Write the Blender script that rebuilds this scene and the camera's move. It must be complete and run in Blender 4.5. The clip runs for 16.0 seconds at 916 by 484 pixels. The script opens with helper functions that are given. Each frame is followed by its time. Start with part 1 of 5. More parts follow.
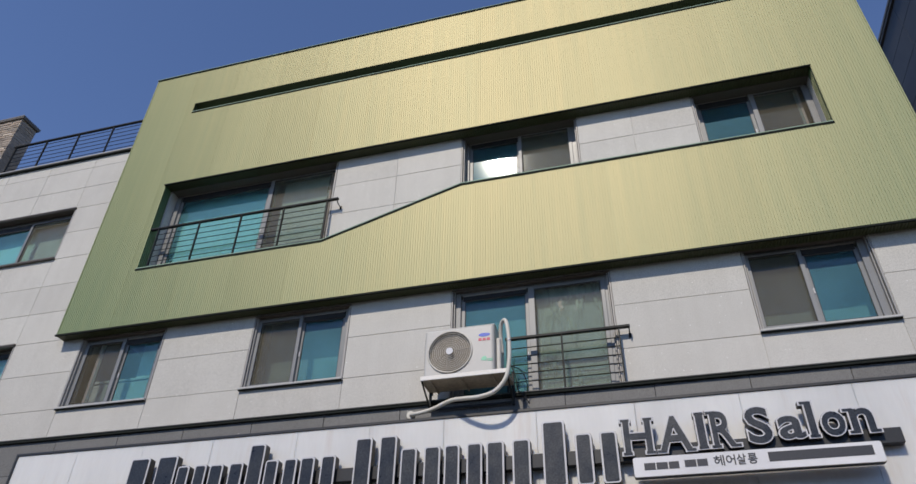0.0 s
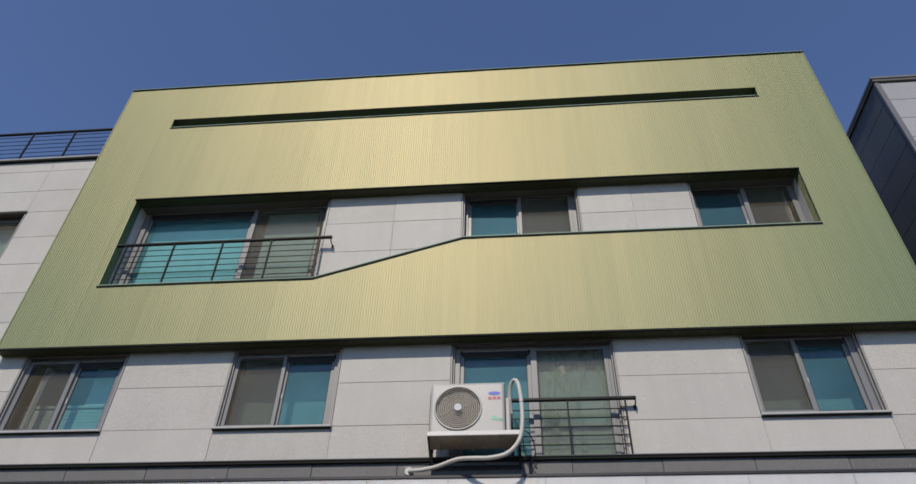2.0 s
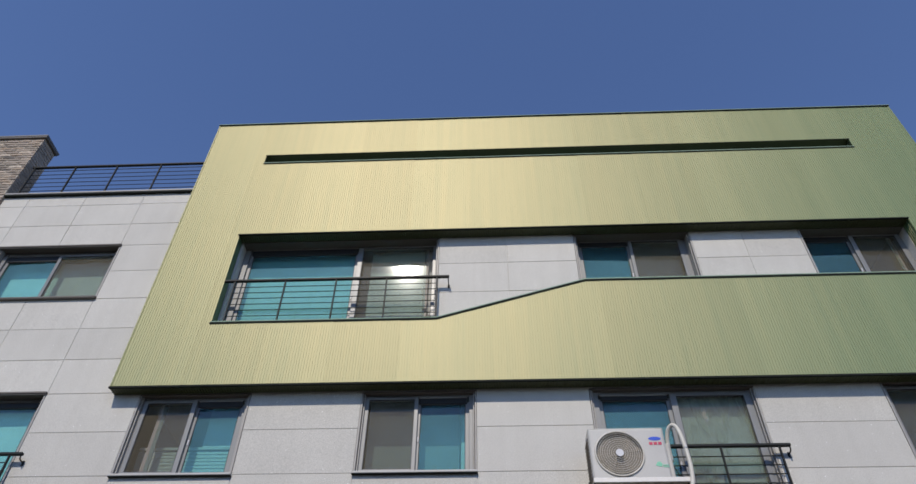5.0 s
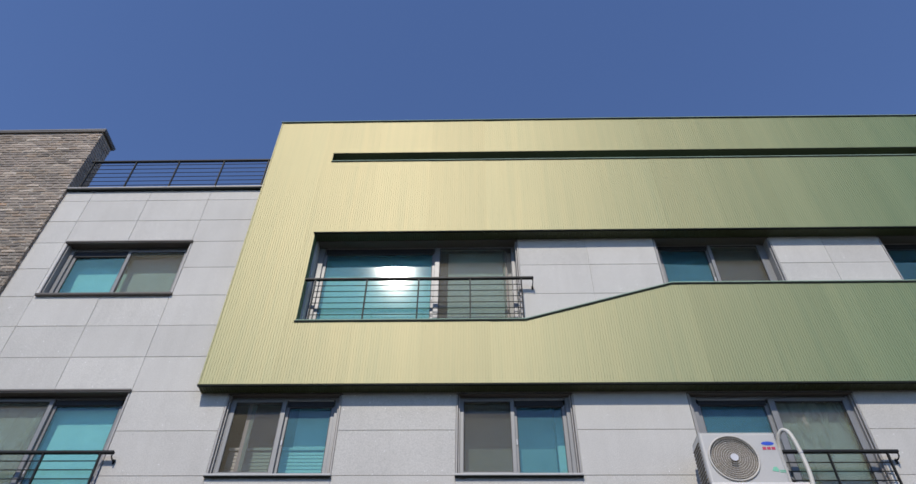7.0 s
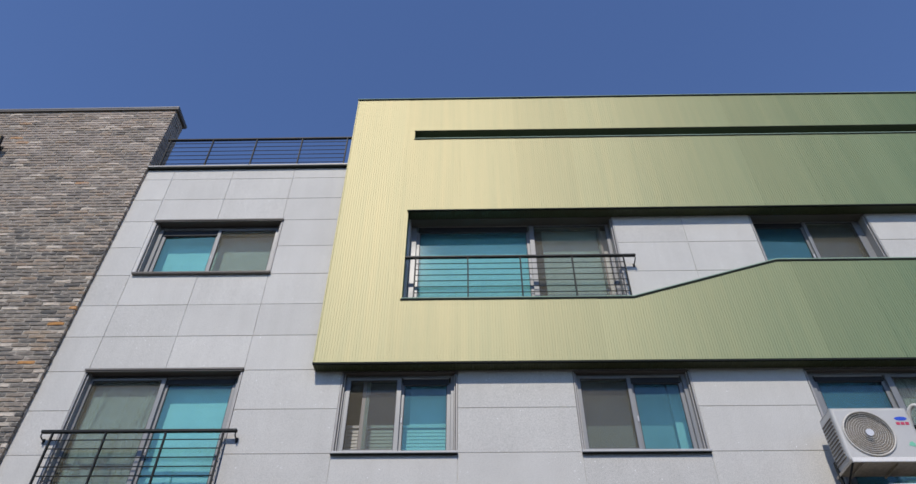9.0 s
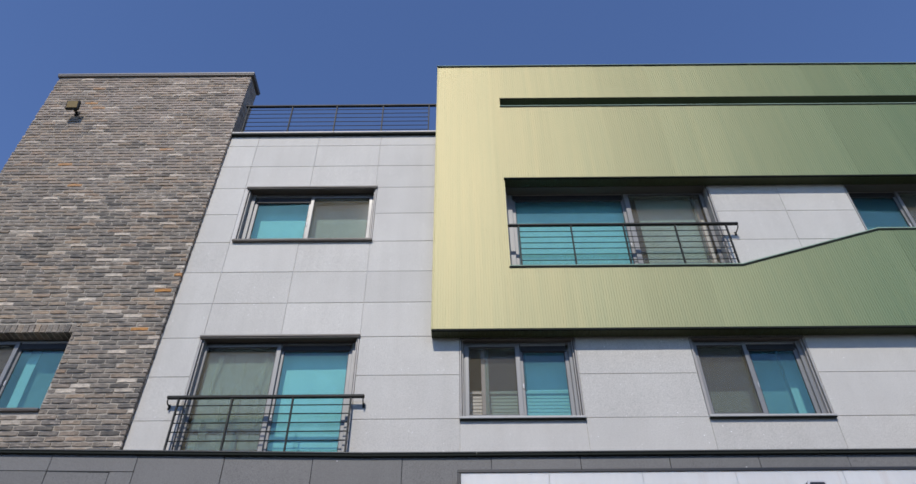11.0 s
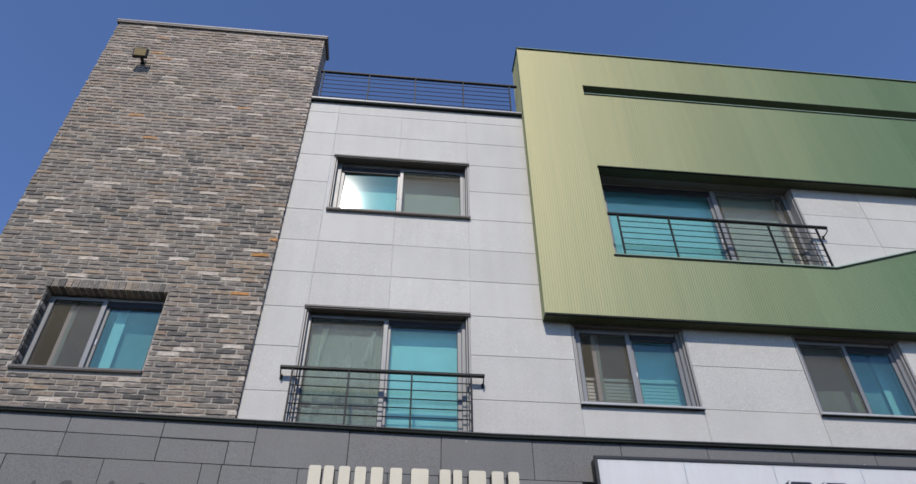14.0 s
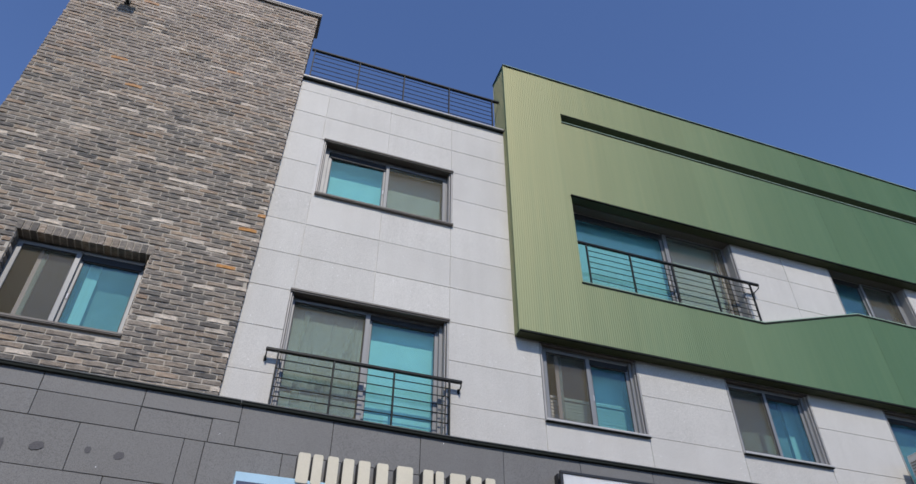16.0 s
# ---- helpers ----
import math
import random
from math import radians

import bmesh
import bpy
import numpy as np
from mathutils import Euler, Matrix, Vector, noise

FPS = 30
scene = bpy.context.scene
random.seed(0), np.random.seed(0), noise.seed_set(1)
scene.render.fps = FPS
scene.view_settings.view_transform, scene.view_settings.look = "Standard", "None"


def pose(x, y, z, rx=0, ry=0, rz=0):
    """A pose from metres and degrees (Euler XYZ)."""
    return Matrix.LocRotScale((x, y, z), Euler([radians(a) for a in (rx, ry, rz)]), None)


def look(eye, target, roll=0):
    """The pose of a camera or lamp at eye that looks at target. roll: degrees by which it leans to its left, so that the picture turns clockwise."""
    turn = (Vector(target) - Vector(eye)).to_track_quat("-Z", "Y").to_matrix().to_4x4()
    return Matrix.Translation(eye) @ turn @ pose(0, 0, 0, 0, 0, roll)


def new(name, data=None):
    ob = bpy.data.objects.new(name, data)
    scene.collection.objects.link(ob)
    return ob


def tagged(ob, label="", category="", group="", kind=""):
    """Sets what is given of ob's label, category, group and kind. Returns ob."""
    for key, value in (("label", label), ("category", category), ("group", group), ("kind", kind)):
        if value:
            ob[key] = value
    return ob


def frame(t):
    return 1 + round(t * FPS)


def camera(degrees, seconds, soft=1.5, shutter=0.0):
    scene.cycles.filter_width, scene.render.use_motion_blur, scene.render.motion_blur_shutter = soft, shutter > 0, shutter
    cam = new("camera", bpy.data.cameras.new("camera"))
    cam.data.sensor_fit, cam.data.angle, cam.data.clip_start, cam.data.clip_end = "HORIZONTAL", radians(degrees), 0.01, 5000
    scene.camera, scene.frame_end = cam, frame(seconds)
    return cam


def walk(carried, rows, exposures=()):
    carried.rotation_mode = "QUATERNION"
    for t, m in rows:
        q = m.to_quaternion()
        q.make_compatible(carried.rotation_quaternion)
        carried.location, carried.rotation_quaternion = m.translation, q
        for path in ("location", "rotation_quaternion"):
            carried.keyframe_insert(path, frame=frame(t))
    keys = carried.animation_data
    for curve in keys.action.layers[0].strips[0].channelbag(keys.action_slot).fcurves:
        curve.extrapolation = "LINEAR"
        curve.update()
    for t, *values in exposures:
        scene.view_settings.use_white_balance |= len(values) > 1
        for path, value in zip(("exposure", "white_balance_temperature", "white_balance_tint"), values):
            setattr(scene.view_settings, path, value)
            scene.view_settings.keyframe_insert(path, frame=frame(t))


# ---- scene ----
cam = camera(66.4, 16.0, soft=1.5)
PATH = [
    (0, (0.229, -0.031, 1.624), (-0.226, 1.518, 2.804), 1.4),
    (0.5, (-0.084, -0.024, 1.604), (-0.446, 1.55, 2.785), 1.6),
    (1, (-0.422, -0.022, 1.61), (-0.701, 1.546, 2.82), 1.6),
    (1.5, (-0.785, -0.088, 1.6), (-0.988, 1.442, 2.872), 1.6),
    (2, (-1.13, -0.148, 1.617), (-1.288, 1.351, 2.933), 1.6),
    (2.5, (-1.508, -0.202, 1.615), (-1.641, 1.273, 2.959), 1.6),
    (3, (-1.902, -0.234, 1.617), (-2.017, 1.221, 2.983), 1.3),
    (3.5, (-2.209, -0.218, 1.584), (-2.312, 1.224, 2.965), 1.3),
    (4, (-2.567, -0.233, 1.574), (-2.659, 1.195, 2.97), 1.1),
    (4.2, (-2.684, -0.231, 1.577), (-2.773, 1.194, 2.978), 1.0),
    (6.5, (-4.108, -0.067, 1.623), (-4.165, 1.34, 3.043), 0.9),
    (7, (-4.468, -0.096, 1.603), (-4.514, 1.308, 3.026), 0.8),
    (7.5, (-4.822, -0.074, 1.573), (-4.862, 1.341, 2.986), 0.7),
    (8, (-5.168, -0.047, 1.594), (-5.209, 1.376, 2.999), 0.7),
    (8.5, (-5.551, -0.062, 1.61), (-5.589, 1.368, 3.007), 0.5),
    (9, (-5.907, -0.036, 1.603), (-5.942, 1.405, 2.989), 0.3),
    (11.3, (-7.679, 0.032, 1.564), (-7.681, 1.529, 2.889), -0.4),
    (11.5, (-7.811, 0.083, 1.591), (-7.816, 1.582, 2.914), -0.3),
    (12, (-8.156, 0.135, 1.596), (-8.144, 1.642, 2.911), -0.4),
    (12.5, (-8.545, 0.189, 1.601), (-8.506, 1.699, 2.913), -0.5),
    (13, (-8.889, 0.227, 1.613), (-8.822, 1.738, 2.922), -0.5),
    (13.5, (-9.218, 0.289, 1.616), (-9.103, 1.801, 2.921), -0.5),
    (14, (-9.558, 0.3, 1.602), (-9.396, 1.806, 2.907), -0.5),
    (14.5, (-9.922, 0.277, 1.611), (-9.677, 1.774, 2.914), -0.2),
    (15, (-10.263, 0.294, 1.616), (-9.927, 1.779, 2.912), -0.2),
    (15.5, (-10.635, 0.256, 1.616), (-10.213, 1.726, 2.905), 0.0),
    (16, (-10.986, 0.277, 1.6), (-10.477, 1.724, 2.884), 0.2),
]
walk(cam, [(t, look(eye, target, roll)) for t, eye, target, roll in PATH], [(0.0, 0.0, 7050, 10), (1.0, -0.02, 7050, 10), (2.0, -0.12, 7200, 10), (3.0, -0.04, 7050, 10), (4.0, 0.0, 6950, 10), (7.0, 0.08, 6700, 10), (9.0, 0.08, 6600, 10), (12.0, 0.13, 6620, 10), (16.0, 0.14, 6650, 10)])

# ---- world, sun, exposure ----
SUN = Vector((-0.113, -0.722, 0.683)).normalized()
world = bpy.data.worlds.new("world")
scene.world = world
world.use_nodes = True
wn = world.node_tree
sky = wn.nodes.new("ShaderNodeTexSky")
sky.sky_type, sky.sun_disc = "NISHITA", False
sky.sun_elevation = math.asin(SUN.z)
sky.sun_rotation = math.atan2(SUN.x, SUN.y)
sky.air_density, sky.dust_density, sky.ozone_density = 1.0, 0.1, 4.0
tint = wn.nodes.new("ShaderNodeVectorMath")
tint.operation = "MULTIPLY"
tint.inputs[1].default_value = (0.92, 0.98, 1.22)
wn.links.new(sky.outputs[0], tint.inputs[0])
wn.links.new(tint.outputs[0], wn.nodes["Background"].inputs[0])
wn.nodes["Background"].inputs[1].default_value = 0.125
sun_data = bpy.data.lights.new("sun", "SUN")
sun_data.energy, sun_data.angle, sun_data.color = 3.15, radians(0.53), (1.0, 0.945, 0.87)
sun = new("sun", sun_data)
sun.matrix_world = look(SUN * 60, (0, 0, 0))

# ---- main measures ----
WALL = 7.14            # face of the pale stone
FRONT = 6.985          # face of the green cladding
BX0, BX1, BZ0, BZ1 = -7.81, 3.78, 6.355, 11.78
OX0, OX1, OTOP, OLOW, OHIGH = -6.81, 2.91, 8.985, 7.345, 7.955
RAMP0, RAMP1 = -3.81, -1.81
SLOT = (-6.785, 2.79, 10.69, 10.90)
ROOF = 10.17
TX0, TX1, TFACE, TTOP = -14.32, -11.05, 7.08, 11.75
PITCH = 0.034


# ---- materials ----
def shader(name):
    m = bpy.data.materials.new(name)
    m.use_nodes = True
    return m, m.node_tree.nodes, m.node_tree.links, m.node_tree.nodes["Principled BSDF"]


def add(nodes, kind, **inputs):
    n = nodes.new(kind)
    for key, value in inputs.items():
        n.inputs[key.replace("_", " ")].default_value = value
    return n


def ramp(nodes, stops):
    n = nodes.new("ShaderNodeValToRGB")
    e = n.color_ramp.elements
    while len(e) < len(stops):
        e.new(0.5)
    for slot, (pos, col) in zip(e, stops):
        slot.position, slot.color = pos, (*col, 1)
    return n


def surface(name, col, rough=0.5, metal=0.0, fine=60.0, coarse=1.2, amount=0.12, stain=0.12, bump=0.1, vary=0.0, stretch=(1, 1, 1), spec=0.5):
    """A painted or stone surface: base colour with fine grain, broad staining, some relief."""
    m, nodes, links, p = shader(name)
    geo = nodes.new("ShaderNodeNewGeometry")
    mp = nodes.new("ShaderNodeMapping")
    mp.inputs["Scale"].default_value = stretch
    links.new(geo.outputs["Position"], mp.inputs["Vector"])
    n1 = add(nodes, "ShaderNodeTexNoise", Scale=fine, Detail=3.0, Roughness=0.6)
    n2 = add(nodes, "ShaderNodeTexNoise", Scale=coarse, Detail=5.0, Roughness=0.65)
    links.new(mp.outputs[0], n1.inputs["Vector"])
    links.new(mp.outputs[0], n2.inputs["Vector"])
    r1 = ramp(nodes, [(0.3, [1 - amount] * 3), (0.7, [1 + amount] * 3)])
    r2 = ramp(nodes, [(0.3, [1 - stain] * 3), (0.7, [1 + stain * 0.6] * 3)])
    links.new(n1.outputs[0], r1.inputs[0])
    links.new(n2.outputs[0], r2.inputs[0])
    mul = nodes.new("ShaderNodeVectorMath")
    mul.operation = "MULTIPLY"
    links.new(r1.outputs[0], mul.inputs[0])
    links.new(r2.outputs[0], mul.inputs[1])
    out = nodes.new("ShaderNodeVectorMath")
    out.operation = "MULTIPLY"
    out.inputs[1].default_value = col
    links.new(mul.outputs[0], out.inputs[0])
    last = out
    if vary:
        info = nodes.new("ShaderNodeObjectInfo")
        rv = ramp(nodes, [(0, [1 - vary] * 3), (1, [1 + vary] * 3)])
        links.new(info.outputs["Random"], rv.inputs[0])
        last = nodes.new("ShaderNodeVectorMath")
        last.operation = "MULTIPLY"
        links.new(out.outputs[0], last.inputs[0])
        links.new(rv.outputs[0], last.inputs[1])
    links.new(last.outputs[0], p.inputs["Base Color"])
    p.inputs["Metallic"].default_value = metal
    p.inputs["Specular IOR Level"].default_value = spec
    rr = ramp(nodes, [(0.3, [max(0.02, rough - 0.07)] * 3), (0.7, [min(1, rough + 0.07)] * 3)])
    links.new(n2.outputs[0], rr.inputs[0])
    links.new(rr.outputs[0], p.inputs["Roughness"])
    if bump:
        b = add(nodes, "ShaderNodeBump", Strength=bump, Distance=0.004)
        links.new(n1.outputs[0], b.inputs["Height"])
        links.new(b.outputs[0], p.inputs["Normal"])
    return m


def granite(name, col, dark, speck, vary=0.05):
    """Fine-grained stone with crystal flecks, a few of them painted white as mica glints."""
    m, nodes, links, p = shader(name)
    geo = nodes.new("ShaderNodeNewGeometry")
    grain = add(nodes, "ShaderNodeTexNoise", Scale=115.0, Detail=2.0, Roughness=0.7)
    cloud = add(nodes, "ShaderNodeTexNoise", Scale=1.6, Detail=5.0, Roughness=0.6)
    cells = add(nodes, "ShaderNodeTexVoronoi", Scale=26.0)
    streak = add(nodes, "ShaderNodeTexNoise", Scale=1.0, Detail=4.0)
    mp = nodes.new("ShaderNodeMapping")
    mp.inputs["Scale"].default_value = (7.0, 7.0, 0.5)
    links.new(geo.outputs["Position"], mp.inputs["Vector"])
    links.new(mp.outputs[0], streak.inputs["Vector"])
    for n in (grain, cloud, cells):
        links.new(geo.outputs["Position"], n.inputs["Vector"])
    rg = ramp(nodes, [(0.32, dark), (0.5, col), (0.72, [min(1, c * 1.22) for c in col])])
    links.new(grain.outputs[0], rg.inputs[0])
    rc = ramp(nodes, [(0.25, (0.94, 0.94, 0.94)), (0.75, (1.05, 1.05, 1.05))])
    links.new(cloud.outputs[0], rc.inputs[0])
    rs = ramp(nodes, [(0.3, (0.965, 0.96, 0.955)), (0.6, (1.01, 1.01, 1.01))])
    links.new(streak.outputs[0], rs.inputs[0])
    info = nodes.new("ShaderNodeObjectInfo")
    rv = ramp(nodes, [(0, [1 - vary] * 3), (1, [1 + vary] * 3)])
    links.new(info.outputs["Random"], rv.inputs[0])
    last = rg
    for other in (rc, rs, rv):
        mul = nodes.new("ShaderNodeVectorMath")
        mul.operation = "MULTIPLY"
        links.new(last.outputs[0], mul.inputs[0])
        links.new(other.outputs[0], mul.inputs[1])
        last = mul
    # sparse white dots: glints of mica put into the base colour
    near = nodes.new("ShaderNodeMath")
    near.operation = "LESS_THAN"
    near.inputs[1].default_value = 0.115
    links.new(cells.outputs["Distance"], near.inputs[0])
    pick = nodes.new("ShaderNodeSeparateColor")
    links.new(cells.outputs["Color"], pick.inputs[0])
    rare = nodes.new("ShaderNodeMath")
    rare.operation = "GREATER_THAN"
    rare.inputs[1].default_value = 1.0 - speck
    links.new(pick.outputs[0], rare.inputs[0])
    both = nodes.new("ShaderNodeMath")
    both.operation = "MULTIPLY"
    links.new(near.outputs[0], both.inputs[0])
    links.new(rare.outputs[0], both.inputs[1])
    mix = nodes.new("ShaderNodeMix")
    mix.data_type = "RGBA"
    links.new(both.outputs[0], mix.inputs["Factor"])
    links.new(last.outputs[0], mix.inputs["A"])
    mix.inputs["B"].default_value = (0.95, 0.95, 0.95, 1)
    links.new(mix.outputs["Result"], p.inputs["Base Color"])
    p.inputs["Roughness"].default_value = 0.62
    p.inputs["Specular IOR Level"].default_value = 0.35
    b = add(nodes, "ShaderNodeBump", Strength=0.15, Distance=0.002)
    links.new(grain.outputs[0], b.inputs["Height"])
    links.new(b.outputs[0], p.inputs["Normal"])
    return m


def coated_metal(name, paint, sheen, sheens):
    """Metallic-flake coating: a pigment layer under a golden, satin metal sheen."""
    m, nodes, links, p = shader(name)
    nodes.remove(p)
    geo = nodes.new("ShaderNodeNewGeometry")
    mp = nodes.new("ShaderNodeMapping")
    mp.inputs["Scale"].default_value = (9.0, 9.0, 0.22)
    links.new(geo.outputs["Position"], mp.inputs["Vector"])
    broad = nodes.new("ShaderNodeMapping")
    broad.inputs["Scale"].default_value = (2.6, 2.6, 0.06)
    links.new(geo.outputs["Position"], broad.inputs["Vector"])
    n1 = add(nodes, "ShaderNodeTexNoise", Scale=1.6, Detail=6.0, Roughness=0.7)
    n2 = add(nodes, "ShaderNodeTexNoise", Scale=1.0, Detail=3.0)
    links.new(mp.outputs[0], n1.inputs["Vector"])
    links.new(broad.outputs[0], n2.inputs["Vector"])
    info = nodes.new("ShaderNodeObjectInfo")
    r0 = ramp(nodes, [(0, (0.97, 0.97, 0.97)), (1, (1.03, 1.03, 1.03))])
    r1 = ramp(nodes, [(0.3, (0.925, 0.95, 0.96)), (0.7, (1.06, 1.03, 1.01))])
    r2 = ramp(nodes, [(0.3, (0.975, 0.975, 0.97)), (0.7, (1.02, 1.02, 1.02))])
    links.new(info.outputs["Random"], r0.inputs[0])
    links.new(n1.outputs[0], r1.inputs[0])
    links.new(n2.outputs[0], r2.inputs[0])
    def times(a, b):
        v = nodes.new("ShaderNodeVectorMath")
        v.operation = "MULTIPLY"
        links.new(a.outputs[0], v.inputs[0])
        if isinstance(b, tuple):
            v.inputs[1].default_value = b
        else:
            links.new(b.outputs[0], v.inputs[1])
        return v
    wear = times(times(r0, r1), r2)
    d = nodes.new("ShaderNodeBsdfDiffuse")
    links.new(times(wear, paint).outputs[0], d.inputs["Color"])
    last = d
    for part_, rough in sheens:
        g = nodes.new("ShaderNodeBsdfAnisotropic")
        g.distribution = "BECKMANN"
        links.new(times(wear, sheen).outputs[0], g.inputs["Color"])
        rr = ramp(nodes, [(0.3, [rough - 0.006] * 3), (0.7, [rough + 0.01] * 3)])
        links.new(n2.outputs[0], rr.inputs[0])
        links.new(rr.outputs[0], g.inputs["Roughness"])
        mix = nodes.new("ShaderNodeMixShader")
        mix.inputs[0].default_value = part_
        links.new(last.outputs[0], mix.inputs[1])
        links.new(g.outputs[0], mix.inputs[2])
        last = mix
    links.new(last.outputs[0], nodes["Material Output"].inputs[0])
    return m


def pane_glass(name, tint, rough=0.025, gain=1.6, dirt=(0.155, 0.40, 0.455)):
    """Thin tinted sheet glass: coloured see-through, a film of dust and a clear reflection."""
    m, nodes, links, p = shader(name)
    nodes.remove(p)
    t = nodes.new("ShaderNodeBsdfTransparent")
    t.inputs[0].default_value = (*tint, 1)
    g = nodes.new("ShaderNodeBsdfAnisotropic")
    g.distribution = "GGX"
    g.inputs["Color"].default_value = (0.92, 0.97, 0.97, 1)
    g.inputs["Roughness"].default_value = rough
    lw = add(nodes, "ShaderNodeLayerWeight", Blend=0.5)
    f = nodes.new("ShaderNodeMath")
    f.operation = "POWER"
    f.inputs[1].default_value = 4.0
    links.new(lw.outputs["Facing"], f.inputs[0])
    k = nodes.new("ShaderNodeMath")
    k.operation, k.use_clamp = "MULTIPLY_ADD", True
    k.inputs[1].default_value, k.inputs[2].default_value = 0.9, 0.045 * gain
    links.new(f.outputs[0], k.inputs[0])
    d = nodes.new("ShaderNodeBsdfDiffuse")
    d.inputs["Color"].default_value = (*dirt, 1)
    dust = nodes.new("ShaderNodeMixShader")
    geo = nodes.new("ShaderNodeNewGeometry")
    n = add(nodes, "ShaderNodeTexNoise", Scale=1.5, Detail=4.0)
    links.new(geo.outputs["Position"], n.inputs["Vector"])
    r = ramp(nodes, [(0.3, (0.15, 0.15, 0.15)), (0.7, (0.22, 0.22, 0.22))])
    links.new(n.outputs[0], r.inputs[0])
    haze = nodes.new("ShaderNodeBsdfAnisotropic")
    haze.distribution = "BECKMANN"
    haze.inputs["Color"].default_value = (*dirt, 1)
    haze.inputs["Roughness"].default_value = 0.62
    film = nodes.new("ShaderNodeMixShader")
    film.inputs[0].default_value = 0.5
    links.new(d.outputs[0], film.inputs[1])
    links.new(haze.outputs[0], film.inputs[2])
    links.new(r.outputs[0], dust.inputs[0])
    links.new(t.outputs[0], dust.inputs[1])
    links.new(film.outputs[0], dust.inputs[2])
    mix = nodes.new("ShaderNodeMixShader")
    links.new(k.outputs[0], mix.inputs[0])
    links.new(dust.outputs[0], mix.inputs[1])
    links.new(g.outputs[0], mix.inputs[2])
    links.new(mix.outputs[0], nodes["Material Output"].inputs[0])
    return m


def mesh_cloth(name, col, cover):
    """Woven insect mesh, too fine to see its threads: partly open."""
    m, nodes, links, p = shader(name)
    p.inputs["Base Color"].default_value = (*col, 1)
    p.inputs["Roughness"].default_value = 0.7
    geo = nodes.new("ShaderNodeNewGeometry")
    n = add(nodes, "ShaderNodeTexNoise", Scale=2.2, Detail=4.0)
    links.new(geo.outputs["Position"], n.inputs["Vector"])
    r = ramp(nodes, [(0.3, [cover - 0.03] * 3), (0.7, [cover + 0.04] * 3)])
    links.new(n.outputs[0], r.inputs[0])
    t = nodes.new("ShaderNodeBsdfTransparent")
    mix = nodes.new("ShaderNodeMixShader")
    links.new(r.outputs[0], mix.inputs[0])
    links.new(t.outputs[0], mix.inputs[1])
    links.new(p.outputs[0], mix.inputs[2])
    links.new(mix.outputs[0], nodes["Material Output"].inputs[0])
    return m


